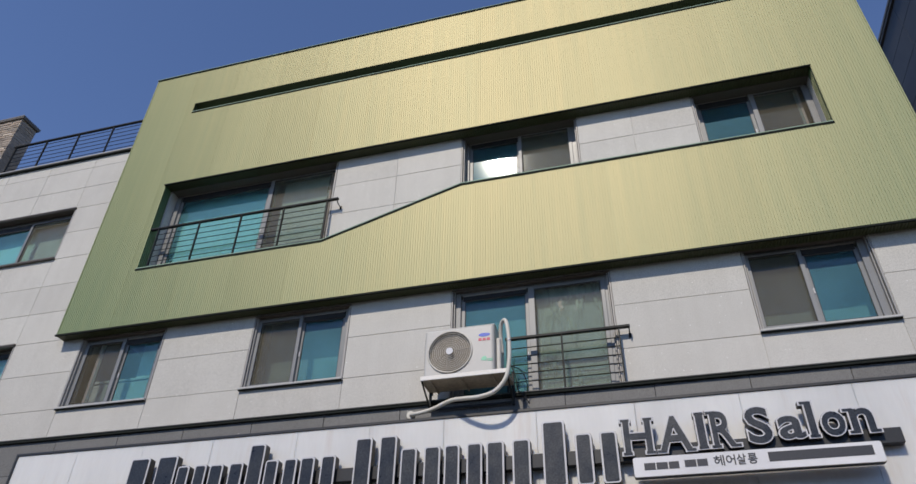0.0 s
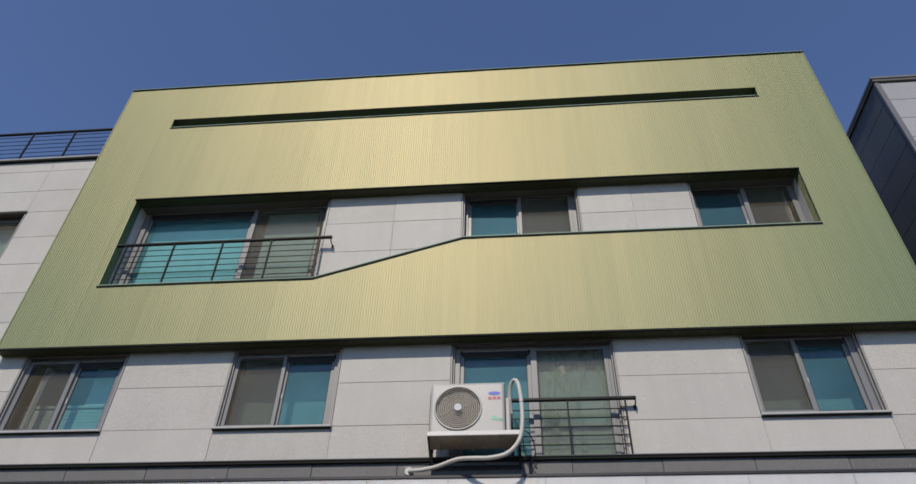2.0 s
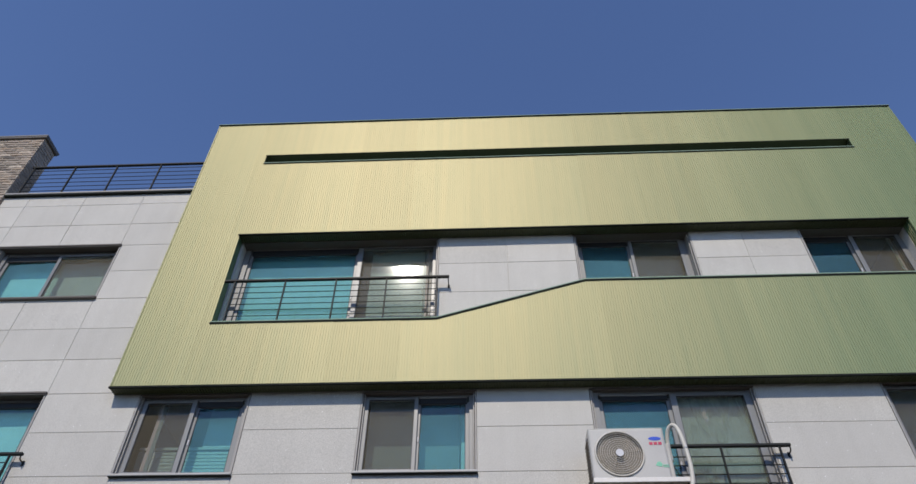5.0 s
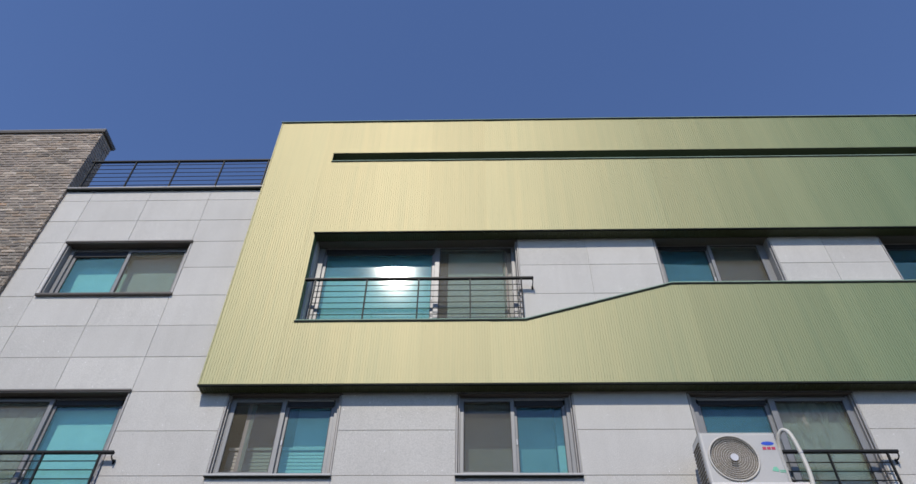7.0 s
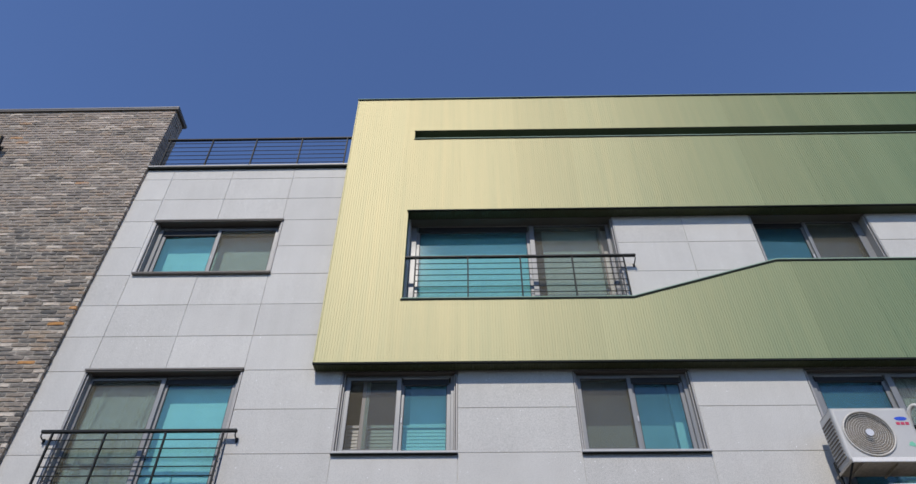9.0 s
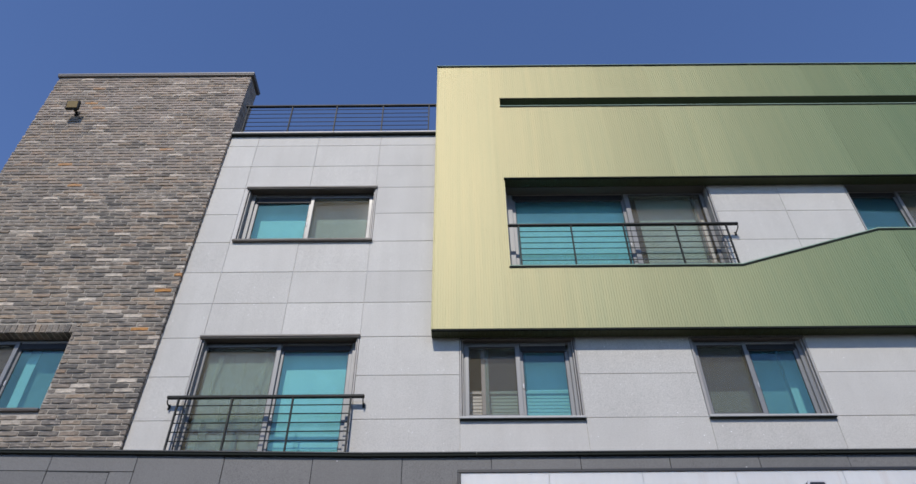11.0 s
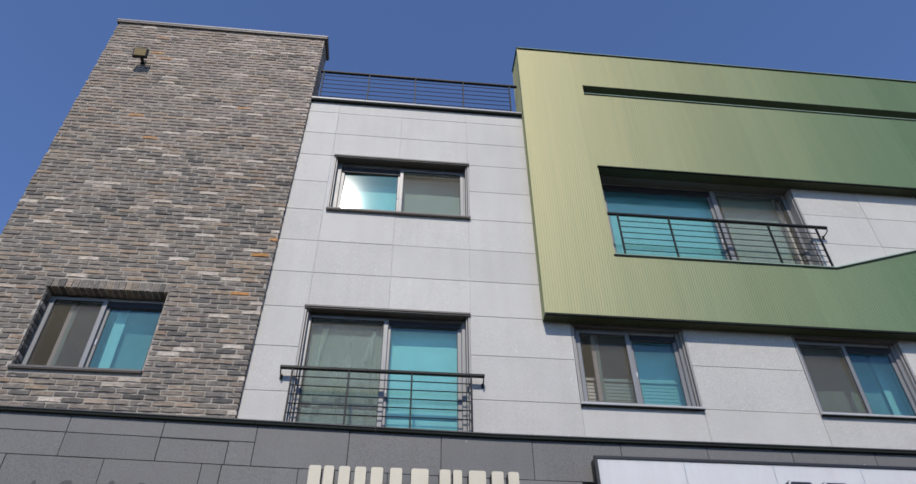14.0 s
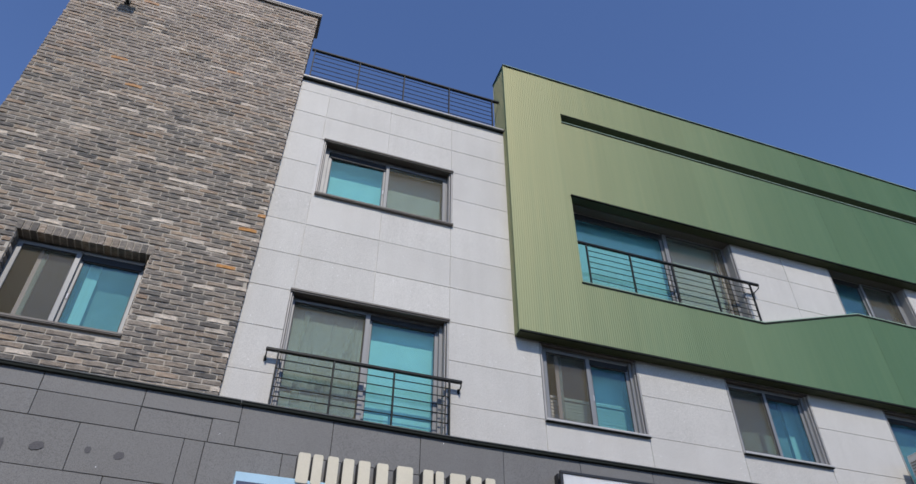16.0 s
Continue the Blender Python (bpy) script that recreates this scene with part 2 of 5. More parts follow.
def brick_material(name, island):
    m, nodes, links, p = shader(name)
    geo = nodes.new("ShaderNodeNewGeometry")
    if island:
        src = geo.outputs["Random Per Island"]
    else:
        src = nodes.new("ShaderNodeObjectInfo").outputs["Random"]
    tone = ramp(nodes, [(0.0, (0.100, 0.094, 0.086)), (0.08, (0.163, 0.149, 0.130)), (0.22, (0.215, 0.192, 0.163)), (0.36, (0.263, 0.226, 0.184)), (0.46, (0.189, 0.172, 0.151)),
                        (0.58, (0.247, 0.207, 0.166)), (0.68, (0.315, 0.252, 0.189)), (0.74, (0.210, 0.187, 0.159)), (0.82, (0.352, 0.275, 0.200)), (0.87, (0.278, 0.205, 0.147)),
                        (0.90, (0.493, 0.420, 0.339)), (0.955, (0.588, 0.520, 0.432)), (0.965, (0.252, 0.220, 0.181)), (0.992, (0.252, 0.220, 0.181)), (0.996, (0.441, 0.225, 0.084))])
    links.new(src, tone.inputs[0])
    n1 = add(nodes, "ShaderNodeTexNoise", Scale=13.0, Detail=6.0, Roughness=0.7)
    n2 = add(nodes, "ShaderNodeTexNoise", Scale=90.0, Detail=4.0, Roughness=0.7)
    n3 = add(nodes, "ShaderNodeTexNoise", Scale=9.0, Detail=4.0, Roughness=0.6)
    mp = nodes.new("ShaderNodeMapping")
    mp.inputs["Scale"].default_value = (1, 1, 2.6)
    links.new(geo.outputs["Position"], mp.inputs["Vector"])
    for n in (n1, n2, n3):
        links.new(mp.outputs[0], n.inputs["Vector"])
    r1 = ramp(nodes, [(0.3, (0.5, 0.48, 0.47)), (0.52, (1.0, 0.99, 0.98)), (0.72, (1.4, 1.3, 1.18))])
    r2 = ramp(nodes, [(0.3, (0.75, 0.75, 0.75)), (0.7, (1.2, 1.2, 1.2))])
    links.new(n1.outputs[0], r1.inputs[0])
    links.new(n2.outputs[0], r2.inputs[0])
    a = nodes.new("ShaderNodeVectorMath")
    b = nodes.new("ShaderNodeVectorMath")
    a.operation = b.operation = "MULTIPLY"
    links.new(tone.outputs[0], a.inputs[0])
    links.new(r1.outputs[0], a.inputs[1])
    links.new(a.outputs[0], b.inputs[0])
    links.new(r2.outputs[0], b.inputs[1])
    lime = ramp(nodes, [(0.60, (0, 0, 0)), (0.70, (0.65, 0.65, 0.65))])
    links.new(n3.outputs[0], lime.inputs[0])
    mix = nodes.new("ShaderNodeMix")
    mix.data_type = "RGBA"
    links.new(lime.outputs[0], mix.inputs["Factor"])
    links.new(b.outputs[0], mix.inputs["A"])
    mix.inputs["B"].default_value = (0.54, 0.455, 0.385, 1)
    # pale bloom, uneven from brick to brick, heaviest on the upper courses
    sep = nodes.new("ShaderNodeSeparateXYZ")
    links.new(geo.outputs["Position"], sep.inputs[0])
    height = add(nodes, "ShaderNodeMapRange", From_Min=8.0, From_Max=10.6, To_Min=0.0, To_Max=1.0)
    links.new(sep.outputs["Z"], height.inputs["Value"])
    patch = add(nodes, "ShaderNodeTexNoise", Scale=1.6, Detail=5.0, Roughness=0.65)
    links.new(mp.outputs[0], patch.inputs["Vector"])
    spots = ramp(nodes, [(0.36, (0.05, 0.05, 0.05)), (0.62, (0.55, 0.55, 0.55))])
    links.new(patch.outputs[0], spots.inputs[0])
    amount = nodes.new("ShaderNodeMath")
    amount.operation = "MULTIPLY"
    links.new(height.outputs[0], amount.inputs[0])
    links.new(spots.outputs[0], amount.inputs[1])
    bloom = nodes.new("ShaderNodeMix")
    bloom.data_type = "RGBA"
    links.new(amount.outputs[0], bloom.inputs["Factor"])
    links.new(mix.outputs["Result"], bloom.inputs["A"])
    bloom.inputs["B"].default_value = (0.47, 0.385, 0.32, 1)
    links.new(bloom.outputs["Result"], p.inputs["Base Color"])
    p.inputs["Roughness"].default_value = 0.88
    p.inputs["Specular IOR Level"].default_value = 0.2
    bp = add(nodes, "ShaderNodeBump", Strength=0.6, Distance=0.006)
    links.new(n2.outputs[0], bp.inputs["Height"])
    links.new(bp.outputs[0], p.inputs["Normal"])
    return m


M_STONE = granite("pale_granite", (0.505, 0.487, 0.445), (0.365, 0.352, 0.322), 0.10)
M_JOINT = surface("joint_sealant", (0.56, 0.54, 0.505), 0.8)
M_DARK = granite("dark_granite", (0.162, 0.159, 0.151), (0.110, 0.107, 0.102), 0.008, vary=0.07)
M_STAIN = surface("adhesive_stain", (0.075, 0.072, 0.075), 0.7, fine=120, amount=0.3)
M_DJOINT = surface("dark_joint", (0.03, 0.03, 0.03), 0.9)
M_GREEN = coated_metal("green_gold_cladding", (0.059, 0.146, 0.064), (0.92, 0.755, 0.50), ((0.160, 0.575), (0.020, 0.425)))
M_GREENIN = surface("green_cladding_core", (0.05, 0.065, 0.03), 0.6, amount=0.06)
# undersides' shade goes into this colour, a darker copy of the cladding green
M_SOFFIT = surface("shade_dark_soffit_green", (0.060, 0.068, 0.026), 0.5, amount=0.08)
M_FLASH = surface("pale_green_flashing", (0.27, 0.37, 0.28), 0.75, amount=0.05, bump=0.0, spec=0.15)
M_BLACKFLASH = surface("dark_flashing", (0.018, 0.021, 0.018), 0.8, amount=0.1, bump=0.02, spec=0.12)
M_ALU = surface("grey_window_aluminium", (0.205, 0.207, 0.205), 0.45, metal=0.1, amount=0.04, stain=0.08, bump=0.02)
M_STEEL = surface("brushed_surround_steel", (0.32, 0.305, 0.285), 0.5, metal=0.05, fine=90, amount=0.08, bump=0.03, stretch=(1, 1, 0.1))
M_SILL = surface("pale_sill_metal", (0.43, 0.42, 0.40), 0.55, amount=0.05, bump=0.02)
M_BRONZE = surface("brown_head_trim", (0.115, 0.10, 0.085), 0.55, metal=0.0, amount=0.08, bump=0.02)
M_GASKET = surface("black_gasket", (0.015, 0.015, 0.016), 0.6, amount=0.1, bump=0.0)
M_RAIL = surface("black_railing_paint", (0.014, 0.015, 0.014), 0.55, amount=0.15, bump=0.05, spec=0.25)
M_GLASS = pane_glass("teal_pane", (0.55, 0.89, 0.88), rough=0.05, gain=1.2)
M_GLASS_INNER = pane_glass("faint_green_pane", (0.72, 0.88, 0.83), rough=0.05, gain=1.0, dirt=(0.15, 0.155, 0.125))
M_CLEAR = bpy.data.materials.new("pane_inner_face")
M_CLEAR.use_nodes = True
M_CLEAR.node_tree.nodes.remove(M_CLEAR.node_tree.nodes["Principled BSDF"])
M_CLEAR.node_tree.links.new(M_CLEAR.node_tree.nodes.new("ShaderNodeBsdfTransparent").outputs[0], M_CLEAR.node_tree.nodes["Material Output"].inputs[0])
M_SCREEN = mesh_cloth("insect_mesh", (0.235, 0.205, 0.14), 0.22)
M_INSTILE = surface("inner_sash_paint", (0.20, 0.175, 0.155), 0.5, amount=0.05, bump=0.0)
M_CURTAIN = surface("pale_blind_cloth", (0.56, 0.56, 0.53), 0.9, fine=200, coarse=2.5, amount=0.04, stain=0.12, vary=0.12)
M_BLIND = surface("white_blind_slat", (0.36, 0.35, 0.32), 0.5, amount=0.03, bump=0.0)
M_GREYCLOTH = surface("grey_blind_cloth", (0.20, 0.20, 0.195), 0.9, fine=200, coarse=2.5, amount=0.04, stain=0.2)
M_ROOM = surface("room_plaster", (0.50, 0.47, 0.42), 0.9, amount=0.03)
M_FILM, fn_, fl_, fp_ = shader("film_and_reflections")
fp_.inputs["Base Color"].default_value = (0.52, 0.53, 0.45, 1)
fp_.inputs["Roughness"].default_value = 0.25
fg_ = fn_.new("ShaderNodeNewGeometry")
fq_ = fn_.new("ShaderNodeMapping")
fq_.inputs["Scale"].default_value = (2.6, 1.0, 0.55)
fm_ = add(fn_, "ShaderNodeTexNoise", Scale=2.4, Detail=6.0, Roughness=0.6, Distortion=0.5)
# patches of higher opacity imitate pale reflections in the balcony panes
fr_ = ramp(fn_, [(0.46, (0.03, 0.03, 0.03)), (0.55, (0.14, 0.14, 0.14)), (0.60, (0.60, 0.60, 0.60)), (0.68, (0.22, 0.22, 0.22))])
fl_.new(fg_.outputs["Position"], fq_.inputs["Vector"])
fl_.new(fq_.outputs[0], fm_.inputs["Vector"])
fl_.new(fm_.outputs[0], fr_.inputs[0])
fl_.new(fr_.outputs[0], fp_.inputs["Alpha"])
M_BRICK = brick_material("clinker_brick", False)
M_BRICKS = brick_material("clinker_brick_far", True)
M_MORTAR = surface("grey_mortar", (0.41, 0.365, 0.30), 0.95, fine=120, amount=0.15, bump=0.3)
M_CAP = surface("weathered_cap_metal", (0.085, 0.088, 0.085), 0.6, amount=0.1, bump=0.02, spec=0.3)
M_COPING = surface("grey_metal_coping", (0.17, 0.165, 0.165), 0.5, metal=0.2, amount=0.06, bump=0.02)
M_CREAM = surface("cream_letter_face", (0.60, 0.55, 0.42), 0.5, amount=0.04, bump=0.0)
M_LETTER = surface("flaked_black_face", (0.028, 0.030, 0.033), 0.33, metal=0.2, fine=55, coarse=5, amount=0.55, stain=0.3, bump=0.25)
M_RIM = surface("pale_grey_rim", (0.56, 0.56, 0.58), 0.5, amount=0.03, bump=0.0)
M_BLACK = surface("black_sheet_metal", (0.02, 0.02, 0.02), 0.45, amount=0.1, bump=0.03)
M_ACRYL = surface("white_sign_acrylic", (0.66, 0.655, 0.635), 0.35, fine=30, amount=0.02, stain=0.09, bump=0.0, stretch=(1, 1, 0.2))
acryl_ = M_ACRYL.node_tree.nodes["Principled BSDF"]
an_, al_ = M_ACRYL.node_tree.nodes, M_ACRYL.node_tree.links
ag_ = an_.new("ShaderNodeNewGeometry")
am_ = an_.new("ShaderNodeMapping")
am_.inputs["Scale"].default_value = (4.5, 4.5, 0.35)
at_ = add(an_, "ShaderNodeTexNoise", Scale=1.0, Detail=5.0, Roughness=0.7)
ar_ = ramp(an_, [(0.56, (1.0, 1.0, 1.0)), (0.70, (0.93, 0.885, 0.86))])
ax_ = an_.new("ShaderNodeVectorMath")
ax_.operation = "MULTIPLY"
al_.new(ag_.outputs["Position"], am_.inputs["Vector"])
al_.new(am_.outputs[0], at_.inputs["Vector"])
al_.new(at_.outputs[0], ar_.inputs[0])
al_.new(acryl_.inputs["Base Color"].links[0].from_socket, ax_.inputs[0])
al_.new(ar_.outputs[0], ax_.inputs[1])
al_.new(ax_.outputs[0], acryl_.inputs["Base Color"])
acryl_.inputs["Subsurface Weight"].default_value = 0.7
acryl_.inputs["Subsurface Radius"].default_value = (1.0, 0.9, 0.85)
acryl_.inputs["Subsurface Scale"].default_value = 0.08
M_PLATE = surface("white_plate", (0.66, 0.66, 0.67), 0.4, amount=0.02, bump=0.0)
M_INK = surface("black_ink", (0.03, 0.032, 0.04), 0.5, bump=0.0)
M_BLUE = surface("pale_blue_board", (0.36, 0.56, 0.68), 0.4, amount=0.03, bump=0.0)
M_NAVY = surface("navy_board", (0.02, 0.04, 0.10), 0.4, bump=0.0)
M_ACBODY = surface("ivory_enamel", (0.50, 0.485, 0.45), 0.38, amount=0.02, stain=0.08, bump=0.0)
M_ACGRILL = surface("grille_wire", (0.52, 0.49, 0.43), 0.45, bump=0.0)
M_ACDARK = surface("fan_dark", (0.215, 0.185, 0.145), 0.6, bump=0.0)
M_FANBLADE = surface("fan_blade_grey", (0.235, 0.20, 0.155), 0.6, bump=0.0)
M_GALV = surface("galvanised_tray", (0.42, 0.365, 0.29), 0.5, metal=0.1, fine=25, amount=0.2, stain=0.3, bump=0.05)
M_HOSE = surface("taped_hose", (0.60, 0.575, 0.51), 0.6, fine=40, amount=0.06, bump=0.06)
M_LIP = surface("cream_painted_lip", (0.74, 0.71, 0.66), 0.45, fine=30, amount=0.04, stain=0.1, bump=0.0)
M_LOGOBLUE = surface("logo_blue", (0.03, 0.09, 0.55), 0.4, bump=0.0)
M_LOGORED = surface("logo_red", (0.55, 0.05, 0.10), 0.4, bump=0.0)
M_LOGOGREEN = surface("logo_green", (0.20, 0.55, 0.36), 0.4, bump=0.0)
M_LAMPGLASS = surface("lamp_lens", (0.26, 0.19, 0.09), 0.7, bump=0.0, spec=0.15)
M_ASPHALT = surface("asphalt", (0.065, 0.063, 0.058), 0.9, fine=150, coarse=0.6, amount=0.3, bump=0.4)
M_PAVE = surface("concrete_paving", (0.24, 0.22, 0.185), 0.9, fine=60, coarse=0.8, amount=0.12, bump=0.2)
M_NEIGHBOUR = granite("neighbour_panel", (0.36, 0.36, 0.37), (0.28, 0.28, 0.29), 0.03)
M_NSIDE = surface("neighbour_side_panel", (0.075, 0.078, 0.083), 0.55, fine=8, coarse=1.0, amount=0.05, stain=0.25)


# ---- mesh helpers ----
def part(name, bm, material, parent=None, label="", smooth=False):
    """Links a bmesh, drawn in world coordinates, as ONE mesh object under a thing or a part."""
    root = parent
    while root is not None and root.parent is not None:
        root = root.parent
    if root is not None:
        bmesh.ops.translate(bm, verts=bm.verts, vec=-Vector(root.location))
    bmesh.ops.recalc_face_normals(bm, faces=bm.faces)
    if smooth:
        for f in bm.faces:
            f.smooth = True
    me = bpy.data.meshes.new(name)
    bm.to_mesh(me)
    bm.free()
    me.materials.append(material)
    ob = new(name, me)
    if parent is not None:
        ob.parent = parent
    if label:
        tagged(ob, label)
    return ob


def thing(name, at, label, category, group="", kind=""):
    ob = new(name)
    ob.location = at
    ob.empty_display_size = 0.1
    return tagged(ob, label, category, group, kind)


def block(bm, x0, x1, y0, y1, z0, z1, bevel=0.0):
    vs = [bm.verts.new((x, y, z)) for x in (x0, x1) for y in (y0, y1) for z in (z0, z1)]
    quads = [(0, 1, 3, 2), (4, 6, 7, 5), (0, 4, 5, 1), (2, 3, 7, 6), (0, 2, 6, 4), (1, 5, 7, 3)]
    fs = [bm.faces.new([vs[i] for i in q]) for q in quads]
    if bevel:
        es = {e for f in fs for e in f.edges}
        bmesh.ops.bevel(bm, geom=list(es), offset=bevel, segments=1, affect="EDGES")
    return vs


def one(x0, x1, y0, y1, z0, z1, bevel=0.0):
    bm = bmesh.new()
    block(bm, x0, x1, y0, y1, z0, z1, bevel)
    return bm


def prism(bm, outline, y0, y1):
    """An outline of (x, z) in the facade's plane, given depth."""
    a = [bm.verts.new((x, y0, z)) for x, z in outline]
    b = [bm.verts.new((x, y1, z)) for x, z in outline]
    bm.faces.new(a)
    bm.faces.new(list(reversed(b)))
    n = len(outline)
    for i in range(n):
        bm.faces.new((a[i], b[i], b[(i + 1) % n], a[(i + 1) % n]))


def tube(bm, pts, r, sides=8, closed=False):
    """A round bar along points."""
    pts = [Vector(p) for p in pts]
    n = len(pts)
    rings = []
    ref = None
    for i, p in enumerate(pts):
        if closed:
            d = pts[(i + 1) % n] - pts[i - 1]
        else:
            d = pts[min(i + 1, n - 1)] - pts[max(i - 1, 0)]
        d.normalize()
        if ref is None:
            ref = d.cross(Vector((0.13, 0.31, 0.94)))
            if ref.length < 0.1:
                ref = d.cross(Vector((1, 0, 0)))
        u = (ref - d * ref.dot(d)).normalized()
        ref = u
        v = d.cross(u)
        rings.append([bm.verts.new(p + (u * math.cos(2 * math.pi * k / sides) + v * math.sin(2 * math.pi * k / sides)) * r) for k in range(sides)])
    for i in range(n if closed else n - 1):
        a, b = rings[i], rings[(i + 1) % n]
        for k in range(sides):
            bm.faces.new((a[k], a[(k + 1) % sides], b[(k + 1) % sides], b[k]))
    if not closed:
        bm.faces.new(rings[0])
        bm.faces.new(list(reversed(rings[-1])))


def smooth_line(pts, steps=8):
    """Points along a smooth line through pts."""
    pts = [Vector(p) for p in pts]
    out = []
    for i in range(len(pts) - 1):
        p0, p1, p2, p3 = pts[max(i - 1, 0)], pts[i], pts[i + 1], pts[min(i + 2, len(pts) - 1)]
        for s in range(steps):
            t = s / steps
            out.append(0.5 * (2 * p1 + (p2 - p0) * t + (2 * p0 - 5 * p1 + 4 * p2 - p3) * t * t + (3 * p1 - p0 - 3 * p2 + p3) * t ** 3))
    out.append(pts[-1])
    return out


def circle(cx, cz, r, y, n=40):
    return [(cx + r * math.cos(2 * math.pi * i / n), y, cz + r * math.sin(2 * math.pi * i / n)) for i in range(n)]


def rounded(x0, x1, z0, z1, r, n=5):
    out = []
    for cx, cz, a in ((x1 - r, z1 - r, 0), (x0 + r, z1 - r, 90), (x0 + r, z0 + r, 180), (x1 - r, z0 + r, 270)):
        for k in range(n + 1):
            t = radians(a + 90 * k / n)
            out.append((cx + r * math.cos(t), cz + r * math.sin(t)))
    return out


def cells(xs, zs, holes):
    """The rectangles of a grid that lie in no hole."""
    for i in range(len(xs) - 1):
        for j in range(len(zs) - 1):
            cx, cz = (xs[i] + xs[i + 1]) / 2, (zs[j] + zs[j + 1]) / 2
            if not any(a < cx < b and c < cz < d for a, b, c, d in holes):
                yield xs[i], xs[i + 1], zs[j], zs[j + 1]


# ---- ground and street ----
ground = tagged(part("ground", one(-1500, 1500, -1500, 1500, -0.4, 0.0), M_ASPHALT), "grey asphalt street surface reaching the horizon", "ground", kind="structure")
pavement = tagged(part("pavement", one(-40, 40, 3.2, 7.0, -0.1, 0.15, 0.02), M_PAVE), "pale concrete pavement along the facade", "pavement", kind="structure")

# added, never in view: its height sets how much sunlit street bounces light back
tagged(part("wall_across_street", one(-40, 40, -10.0, -9.5, 0.0, 6.5), M_PAVE), "plain unseen wall added to close the far side of the street", "wall", kind="structure")

# ---- windows: x0, x1, z0, z1 ----
W_UP = (-10.56, -8.66, 7.95, 9.0)
W_DOOR = (-10.625, -8.687, 4.60, 6.395)
W_A = (-7.475, -6.075, 5.27, 6.345)
W_B = (-4.70, -3.30, 5.27, 6.335)
W_BALC = (-1.945, 0.02, 4.60, 6.335)
W_C = (1.50, 2.85, 5.30, 6.37)
W_BIG = (-6.78, -3.825, 7.10, 8.985)
W_MID = (-1.86, -0.165, 7.70, 8.985)
W_END = (1.39, 2.905, 7.70, 8.985)
W_BRICK = (-13.525, -12.19, 5.395, 6.445)
STONE_HOLES = [W_UP, W_DOOR, W_A, W_B, W_BALC, W_C, W_BIG, W_MID, W_END]

# ---- pale stone wall ----
bm = bmesh.new()
xs = sorted({-11.15, 3.76, *(h[0] for h in STONE_HOLES), *(h[1] for h in STONE_HOLES)})
zs = sorted({4.4, ROOF - 0.003, *(h[2] for h in STONE_HOLES), *(h[3] for h in STONE_HOLES)})
for a, b, c, d in cells(xs, zs, STONE_HOLES):
    block(bm, a, b, WALL + 0.008, 7.35, c, d)
wall_main = tagged(part("wall_main", bm, M_JOINT), "facade wall clad in pale grey granite panels", "wall", kind="structure")

# rooms behind the windows
bm = bmesh.new()
block(bm, -14.32, 3.76, 11.0, 11.2, 0.0, ROOF - 0.1)
for x in (-14.15, -11.0, -8.1, -5.4, -2.6, 0.8, 3.7):
    block(bm, x - 0.05, x + 0.05, 7.46, 11.0, 4.41, ROOF - 0.11)
tagged(part("wall_inside", bm, M_ROOM), "plain plastered room walls behind the windows", "wall", kind="structure")
bm = bmesh.new()
for z in (4.25, 7.05):
    block(bm, -14.32, 3.76, 7.47, 11.0, z, z + 0.15)
tagged(part("floor", bm, M_ROOM), "plain storey floors behind the facade", "floor", kind="structure")
tagged(part("roof", one(-14.32, 3.76, 7.2, 11.2, ROOF - 0.09, ROOF - 0.005), M_PAVE), "flat concrete roof behind the parapet", "roof", kind="structure")

# coping of the roof edge
bm = bmesh.new()
for i in range(4):
    x = -11.04 + i * 0.807
    block(bm, x, x + 0.803, 7.085, 7.42, ROOF + 0.025, ROOF + 0.06, 0.004)
coping = tagged(part("roof_coping", bm, M_STEEL), "thin grey metal coping with a dark drip along the roof edge", "coping", kind="structure")
part("drip_edge", one(-11.04, -7.815, 7.092, 7.135, ROOF - 0.001, ROOF + 0.0245), M_BLACKFLASH, coping)


